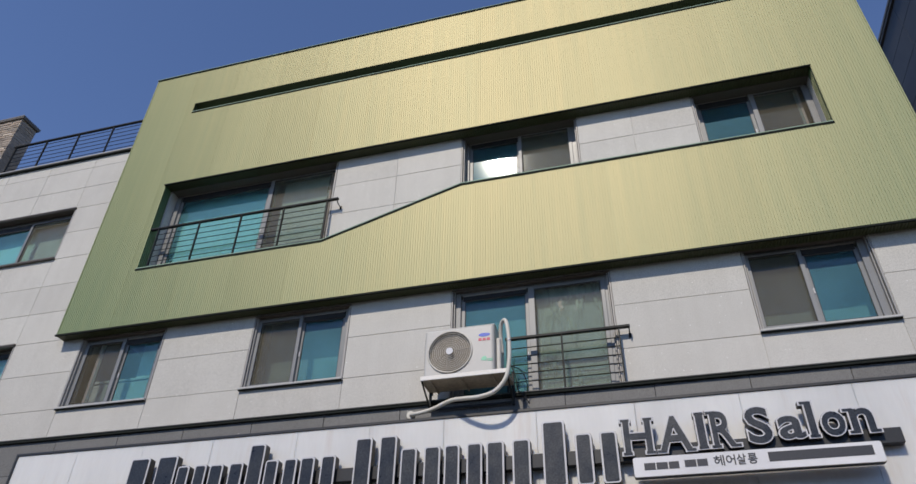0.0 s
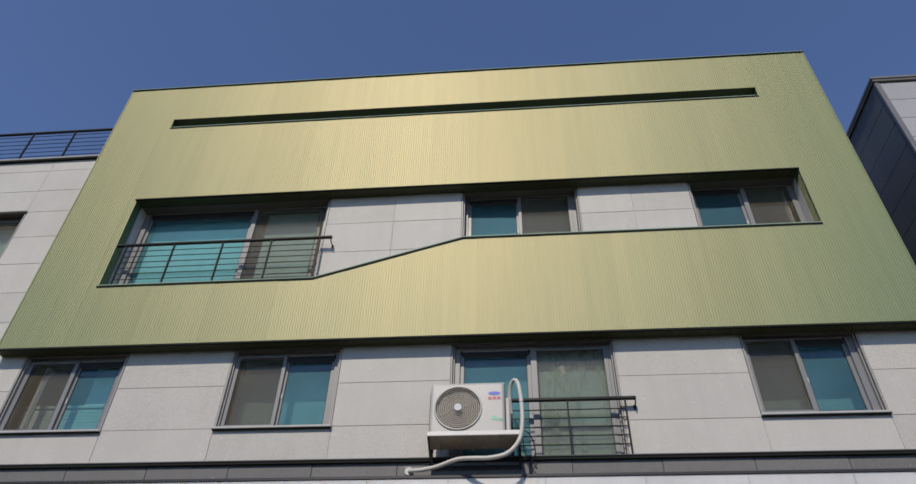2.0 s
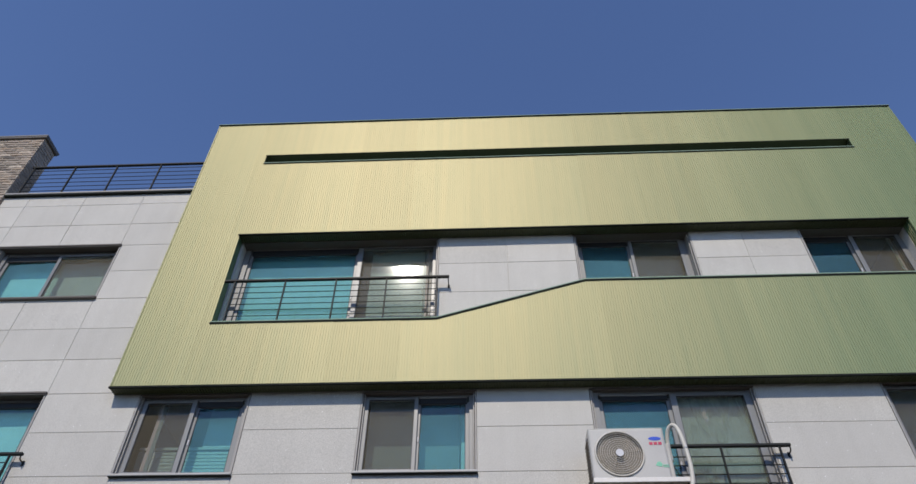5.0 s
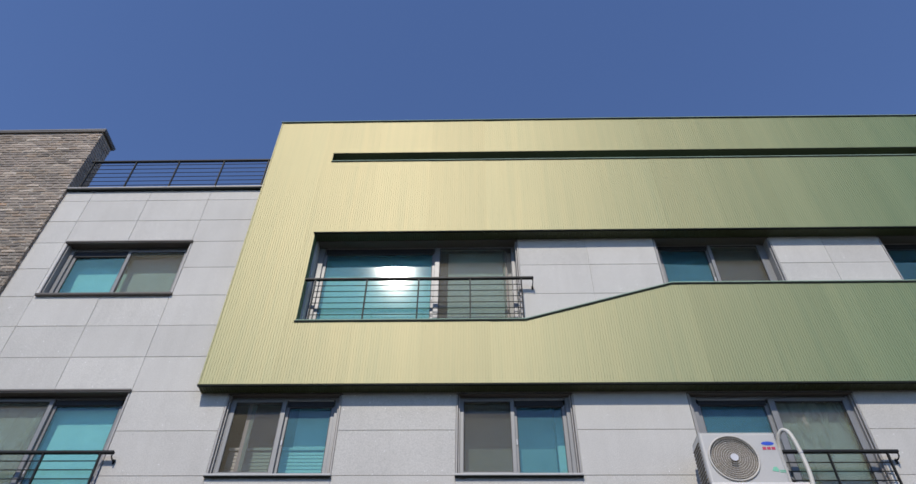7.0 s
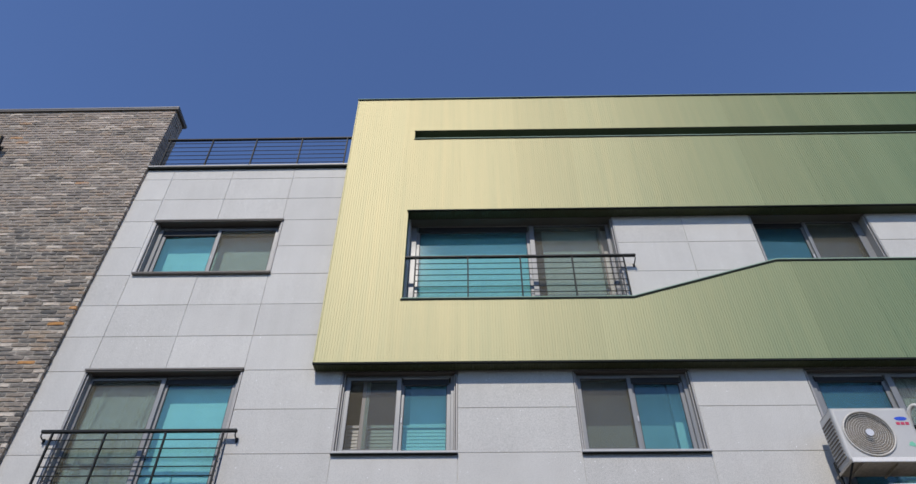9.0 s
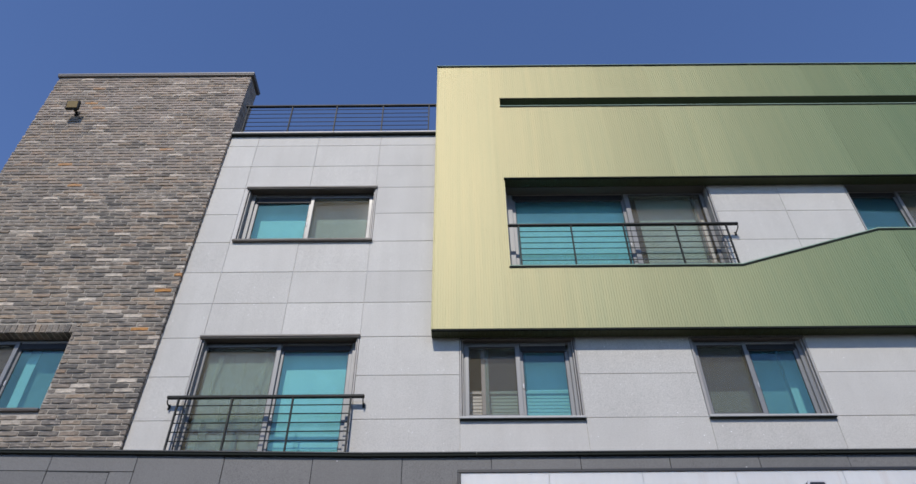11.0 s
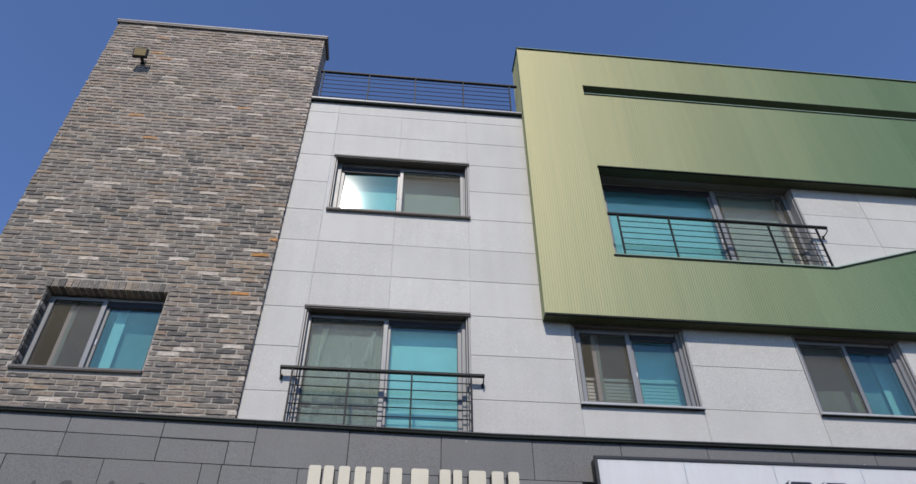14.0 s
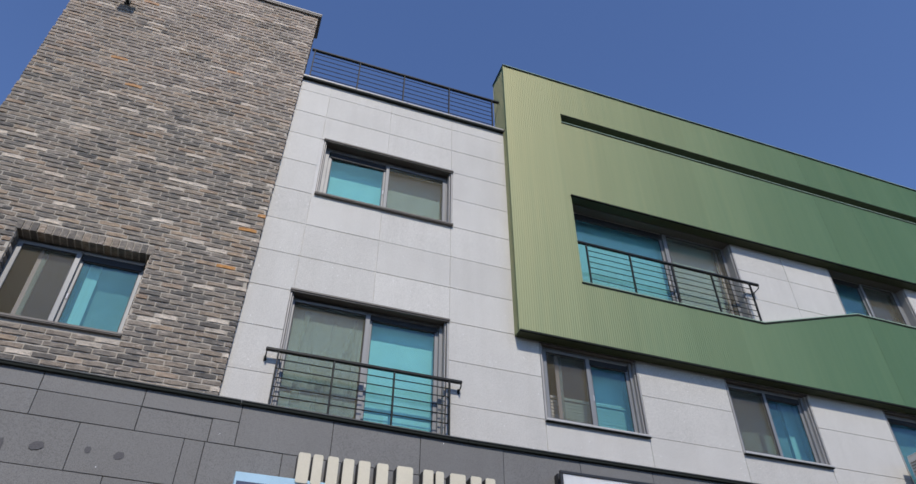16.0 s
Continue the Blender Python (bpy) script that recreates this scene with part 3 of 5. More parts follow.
# ---- windows ----
def sliding_window(name, rect, left, right, low, tops, screen, label, turn=0.0, face=WALL, head=False, sill=True, inner=None, lined="both", sill_material=None, deep=0.0):
    """A two-sash sliding window in its metal surround. left, right: clear widths of the two lights; low, tops: their clear heights;
    screen: the sash that carries the insect mesh; deep: how much further back than usual it is set; inner: the stile of an inner sash that stands a little open."""
    x0, x1, z0, z1 = rect
    w = thing(name, ((x0 + x1) / 2, face + 0.1, z0), label, "window", "sliding windows of the facade", "structure")
    fy, my, gy = 7.20 + deep, 7.194 + deep, 7.232 + deep
    # surround lining the opening: a pale edge strip, a step with its shade as a black strip, a second strip, then the
    # frame
    in0 = in1 = 0.006
    for side, x, d in (("left", x0, 1), ("right", x1, -1)):
        if lined not in (side, "both"):
            continue
        def strip(name_, a, b, ya, yb, mat):
            p, q = sorted((x + d * a, x + d * b))
            part(name_, one(p, q, ya, yb, z0, z1 - 0.018, 0.002), mat, w)
        strip("jamb_lining", 0.004, 0.022, face - 0.003, 7.215 + deep, M_STEEL)
        strip("jamb_channel", 0.0225, 0.030, face + 0.035, 7.215 + deep, M_GASKET)
        strip("jamb_strip", 0.0305, 0.044, face + 0.022, 7.215 + deep, M_STEEL)
        if side == "left":
            in0 = 0.046
        else:
            in1 = 0.046
    if lined:
        part("head_lining", one(x0 + 0.004, x1 - 0.004, face - 0.003, 7.215 + deep, z1 - 0.017, z1 - 0.003, 0.002), M_BRONZE, w)
        if head:
            part("head_trim", one(x0 - 0.006, x1 + 0.006, face - 0.034, face + 0.05, z1 - 0.018, z1 + 0.008, 0.003), M_BRONZE, w, "dark brown metal drip trim")
            part("head_trim", one(x0 - 0.002, x1 + 0.002, face - 0.022, face - 0.004, z1 - 0.034, z1 - 0.019, 0.003), M_BRONZE, w, "dark brown metal drip trim")
    # outer frame: its inner edges lie just outside the sashes
    st = 0.047
    a0, a1, b0, b1 = x0 + in0, x1 - in1, z0 + 0.018, z1 - 0.02
    ia, ib = left[0] - st, right[1] + st
    itop, ilow = max(tops) + 0.034, low - 0.04
    bm = bmesh.new()
    block(bm, a0, max(ia, a0 + 0.012), fy, 7.33 + deep, b0, b1, 0.003)
    block(bm, min(ib, a1 - 0.012), a1, fy, 7.33 + deep, b0, b1, 0.003)
    block(bm, ia, ib, fy, 7.33 + deep, b0, max(ilow, b0 + 0.012), 0.003)
    block(bm, ia, ib, fy + 0.012, 7.33 + deep, min(itop, b1 - 0.008), b1, 0.003)
    part("window_frame", bm, M_ALU, w)
    if sill:
        part("window_sill", one(x0 - 0.006, x1 + 0.006, face - 0.048, 7.22 + deep, z0 - 0.012, z0 + 0.016, 0.004), sill_material or M_SILL, w, "thin metal sill")
        part("sill_lip", one(x0 - 0.004, x1 + 0.004, face - 0.043, face - 0.006, z0 - 0.021, z0 - 0.0125, 0.002), sill_material or M_BLACKFLASH, w)
    # two sashes, one before the other
    for side, (g0, g1), top in (("left", left, tops[0]), ("right", right, tops[1])):
        meshed = side == screen
        y = my if meshed else gy
        wl = wr = st
        # the meeting stiles: the mesh sash stands before the glazed one
        gap = right[0] - left[1]
        if meshed:
            meet = 0.62 * gap
        else:
            meet = gap * 0.9
        if side == "left":
            wr = meet
        else:
            wl = meet
        s0, s1, t0, t1 = g0 - wl, g1 + wr, low - 0.04, top + 0.032
        bm = bmesh.new()
        block(bm, s0, g0, y, y + 0.03, t0, t1, 0.003)
        block(bm, g1, s1, y, y + 0.03, t0, t1, 0.003)
        block(bm, g0, g1, y, y + 0.03, t0, low, 0.003)
        block(bm, g0, g1, y, y + 0.03, top, t1, 0.003)
        sash = part("sash", bm, M_ALU, w)
        bm = bmesh.new()
        for p, q, c, e in ((g0 + 0.0004, g0 + 0.006, low, top), (g1 - 0.006, g1 - 0.0004, low, top), (g0 + 0.006, g1 - 0.006, top - 0.006, top - 0.0004), (g0 + 0.006, g1 - 0.006, low + 0.0004, low + 0.006)):
            block(bm, p, q, y + 0.004, y + 0.014, c, e)
        part("gasket", bm, M_GASKET, sash)
        py = y + 0.013 + (0.045 if meshed else 0)
        p0, p1 = g0 - 0.004, g1 + 0.004
        if meshed and inner is not None:
            p0, p1 = (inner, p1) if side == "left" else (p0, inner)
        bm = one(p0, p1, py, py + 0.004, low - 0.004, top + 0.004)
        cx = (g0 + g1) / 2
        bmesh.ops.transform(bm, matrix=Matrix.Translation((cx, py, 0)) @ Matrix.Rotation(radians(turn), 4, "Z") @ Matrix.Translation((-cx, -py, 0)), verts=bm.verts)
        pane = part("pane", bm, M_GLASS_INNER if meshed else M_GLASS, sash)
        pane.data.materials.append(M_CLEAR)
        for f in pane.data.polygons:
            f.material_index = 0 if f.normal.y < -0.5 else 1
        if meshed:
            bm = bmesh.new()
            bm.faces.new([bm.verts.new(v) for v in ((g0, y + 0.016, low), (g1, y + 0.016, low), (g1, y + 0.016, top), (g0, y + 0.016, top))])
            part("insect_screen", bm, M_SCREEN, sash, "brown-grey insect mesh")
            if inner is not None:
                half = 0.045 if side == "left" else 0.032
                part("inner_stile", one(inner - half, inner + half, py + 0.006, py + 0.03, low - 0.02, top + 0.02, 0.004), M_INSTILE, w, "pale stile of the inner sash")
        else:
            # shade painted as a black strip: the empty outer track over the glazed sash
            part("head_channel", one(g0 - 0.02, g1 + 0.02, gy - 0.0185, gy - 0.0005, top + 0.003, itop - 0.002), M_GASKET, w, "black strip for the shade in the empty head track")
            part("head_track", one(g0 - 0.02, g1 + 0.02, gy - 0.026, gy - 0.0205, itop - 0.016, itop - 0.001), M_BRONZE if head else M_STEEL, w)
            lx = g0 - 0.014 if side == "right" else g1 + 0.014
            lz = low + 0.45 * (top - low)
            part("latch", one(lx - 0.008, lx + 0.008, y - 0.010, y, lz - 0.035, lz + 0.035, 0.003), M_RIM, sash)
    return w


def roller_blind(x0, x1, z0, z1, y=7.41, label="pale roller blind drawn down behind the window glass", cloth=None):
    c = thing("roller_blind", ((x0 + x1) / 2, y, z0), label, "blind", "roller blinds behind the windows")
    bm = bmesh.new()
    nx, nz = 16, 10
    rows = []
    for j in range(nz + 1):
        rows.append([bm.verts.new((x0 + (x1 - x0) * i / nx, y + 0.006 * noise.noise((x0 + i * 0.35, y, j * 0.22)) + 0.004 * math.sin(j * 0.9), z0 + (z1 - z0) * j / nz)) for i in range(nx + 1)])
    for j in range(nz):
        for i in range(nx):
            bm.faces.new((rows[j][i], rows[j][i + 1], rows[j + 1][i + 1], rows[j + 1][i]))
    part("cloth", bm, cloth or M_CURTAIN, c, smooth=True)
    bm = bmesh.new()
    tube(bm, [(x0, y + 0.02, z1 + 0.02), (x1, y + 0.02, z1 + 0.02)], 0.02, 10)
    part("roller", bm, M_STEEL, c)
    part("bottom_bar", one(x0, x1, y - 0.008, y + 0.008, z0 - 0.02, z0, 0.003), M_RIM, c)
    return c


def slat_blind(x0, x1, z0, z1, y=7.44):
    b = thing("venetian_blind", ((x0 + x1) / 2, y, z0), "white horizontal slat blind lowered behind the window", "blind", "blinds behind the windows")
    n = int((z1 - z0) / 0.045)
    for i in range(n):
        z = z0 + 0.045 * i
        bm = bmesh.new()
        vs = [bm.verts.new(p) for p in ((x0, y - 0.004, z), (x1, y - 0.004, z), (x1, y + 0.004, z + 0.0465), (x0, y + 0.004, z + 0.0465))]
        f = bm.faces.new(vs)
        e = bmesh.ops.extrude_face_region(bm, geom=[f])
        bmesh.ops.translate(bm, verts=[v for v in e["geom"] if isinstance(v, bmesh.types.BMVert)], vec=(0, 0.002, 0.001))
        part("slat", bm, M_BLIND, b)
    part("head_rail", one(x0, x1, y - 0.02, y + 0.02, z1, z1 + 0.04, 0.004), M_BLIND, b)
    return b


sliding_window("window_1", W_UP, (-10.406, -9.655), (-9.58, -8.774), 8.06, (8.818, 8.890), "right", "grey aluminium sliding window with teal glass in pale granite", turn=-1.0, deep=0.05, head=True, sill_material=M_BRONZE)
sliding_window("window_2", W_DOOR, (-10.548, -9.699), (-9.613, -8.824), 4.70, (6.307, 6.260), "left", "tall grey balcony window behind a black railing", deep=0.04, head=True, sill=False)
sliding_window("window_3", W_A, (-7.365, -6.805), (-6.715, -6.207), 5.35, (6.255, 6.20), "left", "grey sliding window under the green box, blind half down", inner=-7.175)
sliding_window("window_4", W_B, (-4.610, -4.055), (-3.980, -3.440), 5.35, (6.255, 6.20), "left", "grey sliding window under the green box, dark inside")
sliding_window("window_5", W_BALC, (-1.79, -1.03), (-0.910, -0.11), 4.70, (6.205, 6.245), "right", "tall grey balcony window behind the air conditioner", sill=False)
sliding_window("window_6", W_C, (1.580, 2.095), (2.173, 2.680), 5.39, (6.290, 6.24), "left", "grey sliding window with teal glass under the box end")
sliding_window("window_7", W_BIG, (-6.643, -5.086), (-4.975, -3.928), 7.30, (8.86, 8.935), "right", "wide grey window with teal glass within the green frame", sill=False, lined="right", deep=0.085, inner=-4.02)
sliding_window("window_8", W_MID, (-1.728, -1.071), (-0.996, -0.318), 7.85, (8.885, 8.945), "right", "small grey window with teal glass within the green frame", turn=1.5, deep=0.085)
sliding_window("window_9", W_END, (1.517, 2.114), (2.215, 2.816), 7.85, (8.87, 8.94), "right", "small grey window at the end of the green frame", lined="left", deep=0.085, inner=2.745)
sliding_window("window_10", W_BRICK, (-13.45, -12.92), (-12.835, -12.265), 5.465, (6.365, 6.305), "left", "grey sliding window set deep in the brick tower", face=7.10, lined="", deep=0.03, inner=-13.235, sill_material=M_BRONZE)
roller_blind(-10.55, -8.70, 7.9, 9.12, y=7.46)
roller_blind(-9.66, -8.7, 4.65, 6.5)
roller_blind(-10.55, -9.7, 4.65, 6.5, y=7.345)
slat_blind(-7.4, -6.15, 5.33, 5.74)
roller_blind(-6.66, -6.12, 5.3, 7.02, y=7.49)
roller_blind(-3.50, -3.3, 5.3, 7.02, y=7.49)
roller_blind(-4.65, -3.52, 5.3, 6.6, y=7.52, label="grey roller blind behind the glass", cloth=M_GREYCLOTH)
roller_blind(-0.94, 0.0, 4.65, 6.6, y=7.30)
roller_blind(-1.93, -1.0, 4.65, 6.6, y=7.38, label="grey roller blind behind the balcony window", cloth=M_GREYCLOTH)
roller_blind(-6.75, -5.0, 7.25, 9.2, y=7.43)
roller_blind(-4.85, -3.9, 7.25, 9.2, y=7.41)
roller_blind(-1.84, -0.18, 7.75, 9.25, y=7.5, label="grey roller blind behind the small window", cloth=M_GREYCLOTH)
roller_blind(1.55, 2.84, 5.3, 6.8, y=7.60, label="grey roller blind behind the end window", cloth=M_GREYCLOTH)
roller_blind(-12.84, -12.24, 5.45, 6.60, y=7.46, label="grey roller blind behind the tower window", cloth=M_GREYCLOTH)
roller_blind(-12.78, -12.66, 5.45, 6.60, y=7.375)


def plastic_film(x0, x1, z0, z1, y=7.256):
    """A crumpled clear sheet hung behind the pane; its pale patches stand in for reflections."""
    f = thing("plastic_film", ((x0 + x1) / 2, y, z0), "crumpled translucent film behind the balcony glass, its pale patches standing in for reflections", "film")
    bm = bmesh.new()
    nx, nz = 34, 44
    grid = []
    for j in range(nz + 1):
        line = []
        for i in range(nx + 1):
            x, z = x0 + (x1 - x0) * i / nx, z0 + (z1 - z0) * j / nz
            d = 0.004 * noise.noise((x * 3.1, 0.3, z * 2.3)) + 0.003 * noise.noise((x * 9.0, 4.0, z * 7.0)) + 0.002 * noise.noise((x * 24.0, 9.0, z * 20.0))
            line.append(bm.verts.new((x, y + d, z)))
        grid.append(line)
    for j in range(nz):
        for i in range(nx):
            bm.faces.new((grid[j][i], grid[j][i + 1], grid[j + 1][i + 1], grid[j + 1][i]))
    part("sheet", bm, M_FILM, f, smooth=True)


plastic_film(-10.42, -9.74, 4.72, 6.24, y=7.30)
plastic_film(-0.86, -0.10, 4.72, 6.35)

# ---- green clad box ----
def cladding_spans(x):
    """The vertical stretches of the sheet at x."""
    if OX0 < x < OX1:
        low = OLOW if x < RAMP0 else OHIGH if x > RAMP1 else OLOW + (OHIGH - OLOW) * (x - RAMP0) / (RAMP1 - RAMP0)
        spans = [(BZ0, low)]
        spans += [(OTOP, SLOT[2]), (SLOT[3], BZ1)] if SLOT[0] < x < SLOT[1] else [(OTOP, BZ1)]
        return spans
    return [(BZ0, BZ1)]


box = thing("green_cladding_box", ((BX0 + BX1) / 2, 7.1, BZ0), "projecting box of green-gold ribbed metal with a stepped opening", "facade cladding", kind="structure")
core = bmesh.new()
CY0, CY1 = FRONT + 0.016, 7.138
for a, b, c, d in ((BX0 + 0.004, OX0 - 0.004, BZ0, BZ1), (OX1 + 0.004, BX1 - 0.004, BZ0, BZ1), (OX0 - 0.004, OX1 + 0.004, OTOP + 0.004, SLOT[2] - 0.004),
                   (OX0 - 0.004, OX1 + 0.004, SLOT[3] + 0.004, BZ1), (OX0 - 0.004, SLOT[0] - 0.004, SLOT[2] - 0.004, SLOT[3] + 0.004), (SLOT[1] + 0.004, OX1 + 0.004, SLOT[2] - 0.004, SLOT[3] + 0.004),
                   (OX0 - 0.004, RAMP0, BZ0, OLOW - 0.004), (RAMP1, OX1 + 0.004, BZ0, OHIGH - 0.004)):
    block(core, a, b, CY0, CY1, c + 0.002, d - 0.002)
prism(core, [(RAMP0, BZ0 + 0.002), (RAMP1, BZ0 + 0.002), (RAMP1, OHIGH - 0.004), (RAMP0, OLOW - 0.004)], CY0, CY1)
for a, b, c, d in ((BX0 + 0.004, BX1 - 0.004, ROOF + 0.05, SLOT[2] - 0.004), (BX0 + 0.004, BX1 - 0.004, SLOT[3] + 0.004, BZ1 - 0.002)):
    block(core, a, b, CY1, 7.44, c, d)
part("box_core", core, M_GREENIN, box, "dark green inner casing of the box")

# ribbed sheets, each about 0.9 m wide
count = int(round((BX1 - BX0) / PITCH))
step = (BX1 - BX0) / count
per = 26
rng = random.Random(4)
for first in range(0, count, per):
    bm = bmesh.new()
    lean = rng.uniform(-0.0015, 0.0015)
    for i in range(first, min(first + per, count)):
        x = BX0 + i * step
        prof = [(0.0, 0.0), (0.62, 0.0), (0.645, 0.0034), (0.925, 0.0034), (0.95, 0.0), (1.0, 0.0)]
        for (u0, d0), (u1, d1) in zip(prof, prof[1:]):
            xa, xb = x + u0 * step, x + u1 * step
            sa, sb = cladding_spans(xa + 1e-4), cladding_spans(xb - 1e-4)
            if len(sa) != len(sb):
                sa = sb = cladding_spans((xa + xb) / 2)
            oa, ob_ = lean * (i - first + u0 - per / 2), lean * (i - first + u1 - per / 2)
            for (za0, za1), (zb0, zb1) in zip(sa, sb):
                q = [bm.verts.new(v) for v in ((xa, FRONT + d0 + oa * 0.1, za0), (xb, FRONT + d1 + ob_ * 0.1, zb0), (xb, FRONT + d1 + ob_ * 0.1, zb1), (xa, FRONT + d0 + oa * 0.1, za1))]
                bm.faces.new(q)
    bmesh.ops.remove_doubles(bm, verts=bm.verts, dist=1e-5)
    part("cladding_sheet", bm, M_GREEN, box)

# ribbed soffits, reveals and side
def ribbed_strip(name, p0, along, deep, length, depth, inward, material=None):
    """A ribbed strip: ribs run along deep, repeat along along, groove towards inward."""
    bm = bmesh.new()
    n = max(1, int(round(length / PITCH)))
    s = length / n
    p0, along, deep, inward = (Vector(v) for v in (p0, along, deep, inward))
    for i in range(n):
        prof = [(0.0, 0.0), (0.56, 0.0), (0.66, 0.009), (0.90, 0.009), (1.0, 0.0)]
        for (u0, d0), (u1, d1) in zip(prof, prof[1:]):
            a, b = p0 + along * (i + u0) * s + inward * d0, p0 + along * (i + u1) * s + inward * d1
            bm.faces.new([bm.verts.new(v) for v in (a, b, b + deep * depth, a + deep * depth)])
    bmesh.ops.remove_doubles(bm, verts=bm.verts, dist=1e-5)
    return part(name, bm, material or M_GREEN, box)


X, Y, Z = (1, 0, 0), (0, 1, 0), (0, 0, 1)
D = WALL - FRONT - 0.004
# these undersides take the green darkened for shade; reveals and sides keep the plain one
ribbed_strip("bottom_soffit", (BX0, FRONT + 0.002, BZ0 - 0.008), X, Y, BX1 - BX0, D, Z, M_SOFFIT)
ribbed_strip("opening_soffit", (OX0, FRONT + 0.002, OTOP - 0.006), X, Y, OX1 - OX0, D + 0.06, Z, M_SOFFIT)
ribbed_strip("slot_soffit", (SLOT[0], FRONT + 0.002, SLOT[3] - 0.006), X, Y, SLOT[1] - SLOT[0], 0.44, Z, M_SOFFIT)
ribbed_strip("side_reveal", (OX1 - 0.006, FRONT + 0.002, OHIGH), Y, Z, D, OTOP - OHIGH, X)
ribbed_strip("side_reveal", (OX0 + 0.006, FRONT + 0.002, OLOW), Y, Z, D, OTOP - OLOW, (-1, 0, 0))
ribbed_strip("box_side", (BX0 - 0.002, FRONT + 0.002, BZ0), Y, Z, D, ROOF - BZ0, X)
ribbed_strip("box_side", (BX0 - 0.002, FRONT + 0.002, ROOF + 0.04), Y, Z, 0.455, BZ1 - ROOF - 0.04, X)
ribbed_strip("box_side", (BX1 + 0.002, FRONT + 0.002, BZ0), Y, Z, D, ROOF - BZ0, (-1, 0, 0))
# flashings
for k in range(12):
    a, b = BX0 - 0.012 + (BX1 - BX0 + 0.024) * k / 12, BX0 - 0.012 + (BX1 - BX0 + 0.024) * (k + 1) / 12
    part("top_flashing", one(a, b - 0.001, FRONT - 0.014, 7.455, BZ1 + 0.003, BZ1 + 0.028), M_BLACKFLASH, box)
    part("top_flashing_edge", one(a, b - 0.001, FRONT - 0.02, FRONT - 0.0145, BZ1 + 0.020, BZ1 + 0.031), M_FLASH, box, "pale green metal edge")
bm = bmesh.new()
for (xa, za), (xb, zb) in (((OX0, OLOW), (RAMP0, OLOW)), ((RAMP0, OLOW), (RAMP1, OHIGH)), ((RAMP1, OHIGH), (OX1, OHIGH))):
    prism(bm, [(xa, za + 0.001), (xb, zb + 0.001), (xb, zb + 0.014), (xa, za + 0.014)], FRONT - 0.014, 7.13)
part("opening_sill", bm, M_FLASH, box, "pale green metal sill flashing")
bm = bmesh.new()
for (xa, za), (xb, zb) in (((OX0 - 0.012, OLOW), (RAMP0, OLOW)), ((RAMP0, OLOW), (RAMP1, OHIGH)), ((RAMP1, OHIGH), (OX1 + 0.012, OHIGH))):
    prism(bm, [(xa, za - 0.022), (xb, zb - 0.022), (xb, zb), (xa, za)], FRONT - 0.010, FRONT - 0.001)
part("sill_drip", bm, M_BLACKFLASH, box)
part("slot_sill", one(SLOT[0] - 0.01, SLOT[1] + 0.01, FRONT - 0.012, 7.42, SLOT[2] + 0.001, SLOT[2] + 0.013), M_FLASH, box)
part("slot_drip", one(SLOT[0] - 0.01, SLOT[1] + 0.01, FRONT - 0.009, FRONT - 0.001, SLOT[2] - 0.018, SLOT[2]), M_BLACKFLASH, box)
bm = bmesh.new()
block(bm, OX0 - 0.004, OX1 + 0.004, FRONT - 0.030, FRONT - 0.001, OTOP - 0.012, OTOP + 0.006)
block(bm, SLOT[0] - 0.01, SLOT[1] + 0.01, FRONT - 0.006, FRONT - 0.001, SLOT[3] - 0.006, SLOT[3] + 0.006)
block(bm, BX0, BX1, FRONT - 0.030, FRONT - 0.001, BZ0 - 0.018, BZ0 + 0.005)
part("lower_edge_trim", bm, M_BLACKFLASH, box)
part("corner_trim", one(BX0 - 0.006, BX0 + 0.012, FRONT - 0.006, FRONT + 0.012, BZ0, BZ1, 0.002), M_GREEN, box)
part("corner_trim", one(BX1 - 0.012, BX1 + 0.006, FRONT - 0.006, FRONT + 0.012, BZ0, BZ1, 0.002), M_GREEN, box)

# the box's upper edge drops slightly towards its free end
for piece in box.children:
    for v in piece.data.vertices:
        x, z = v.co.x + box.location.x, v.co.z + box.location.z
        if x > -2.0 and z > 9.2:
            v.co.z -= 0.034 * (x + 2.0) / 5.8 * (z - 9.2) / (BZ1 - 9.2)


# ---- railings ----
def railing(name, x0, x1, y, top, low, posts, bars, first, rise, label, hooks=(True, True), wall=WALL):
    r = thing(name, ((x0 + x1) / 2, y, low), label, "railing", "black steel railings")
    bm = bmesh.new()
    block(bm, x0, x1, y - 0.024, y + 0.024, top - 0.034, top, 0.006)
    part("handrail", bm, M_RAIL, r)
    for x in posts:
        part("post", one(x - 0.009, x + 0.009, y - 0.016, y + 0.016, low, top - 0.033, 0.002), M_RAIL, r)
    for i in range(bars):
        z = first + rise * i
        bm = bmesh.new()
        tube(bm, [(posts[0], y, z), (posts[-1], y, z)], 0.0068, 6)
        part("bar", bm, M_RAIL, r)
    for x, on in zip((x0 + 0.012, x1 - 0.012), hooks):
        if on:
            bm = bmesh.new()
            tube(bm, smooth_line([(x, y, top - 0.02), (x, y + 0.005, top - 0.075), (x, wall, top - 0.09)], 4), 0.008, 6)
            block(bm, x - 0.014, x + 0.014, wall - 0.012, wall, top - 0.12, top - 0.06, 0.002)
            part("wall_bracket", bm, M_RAIL, r)
    return r


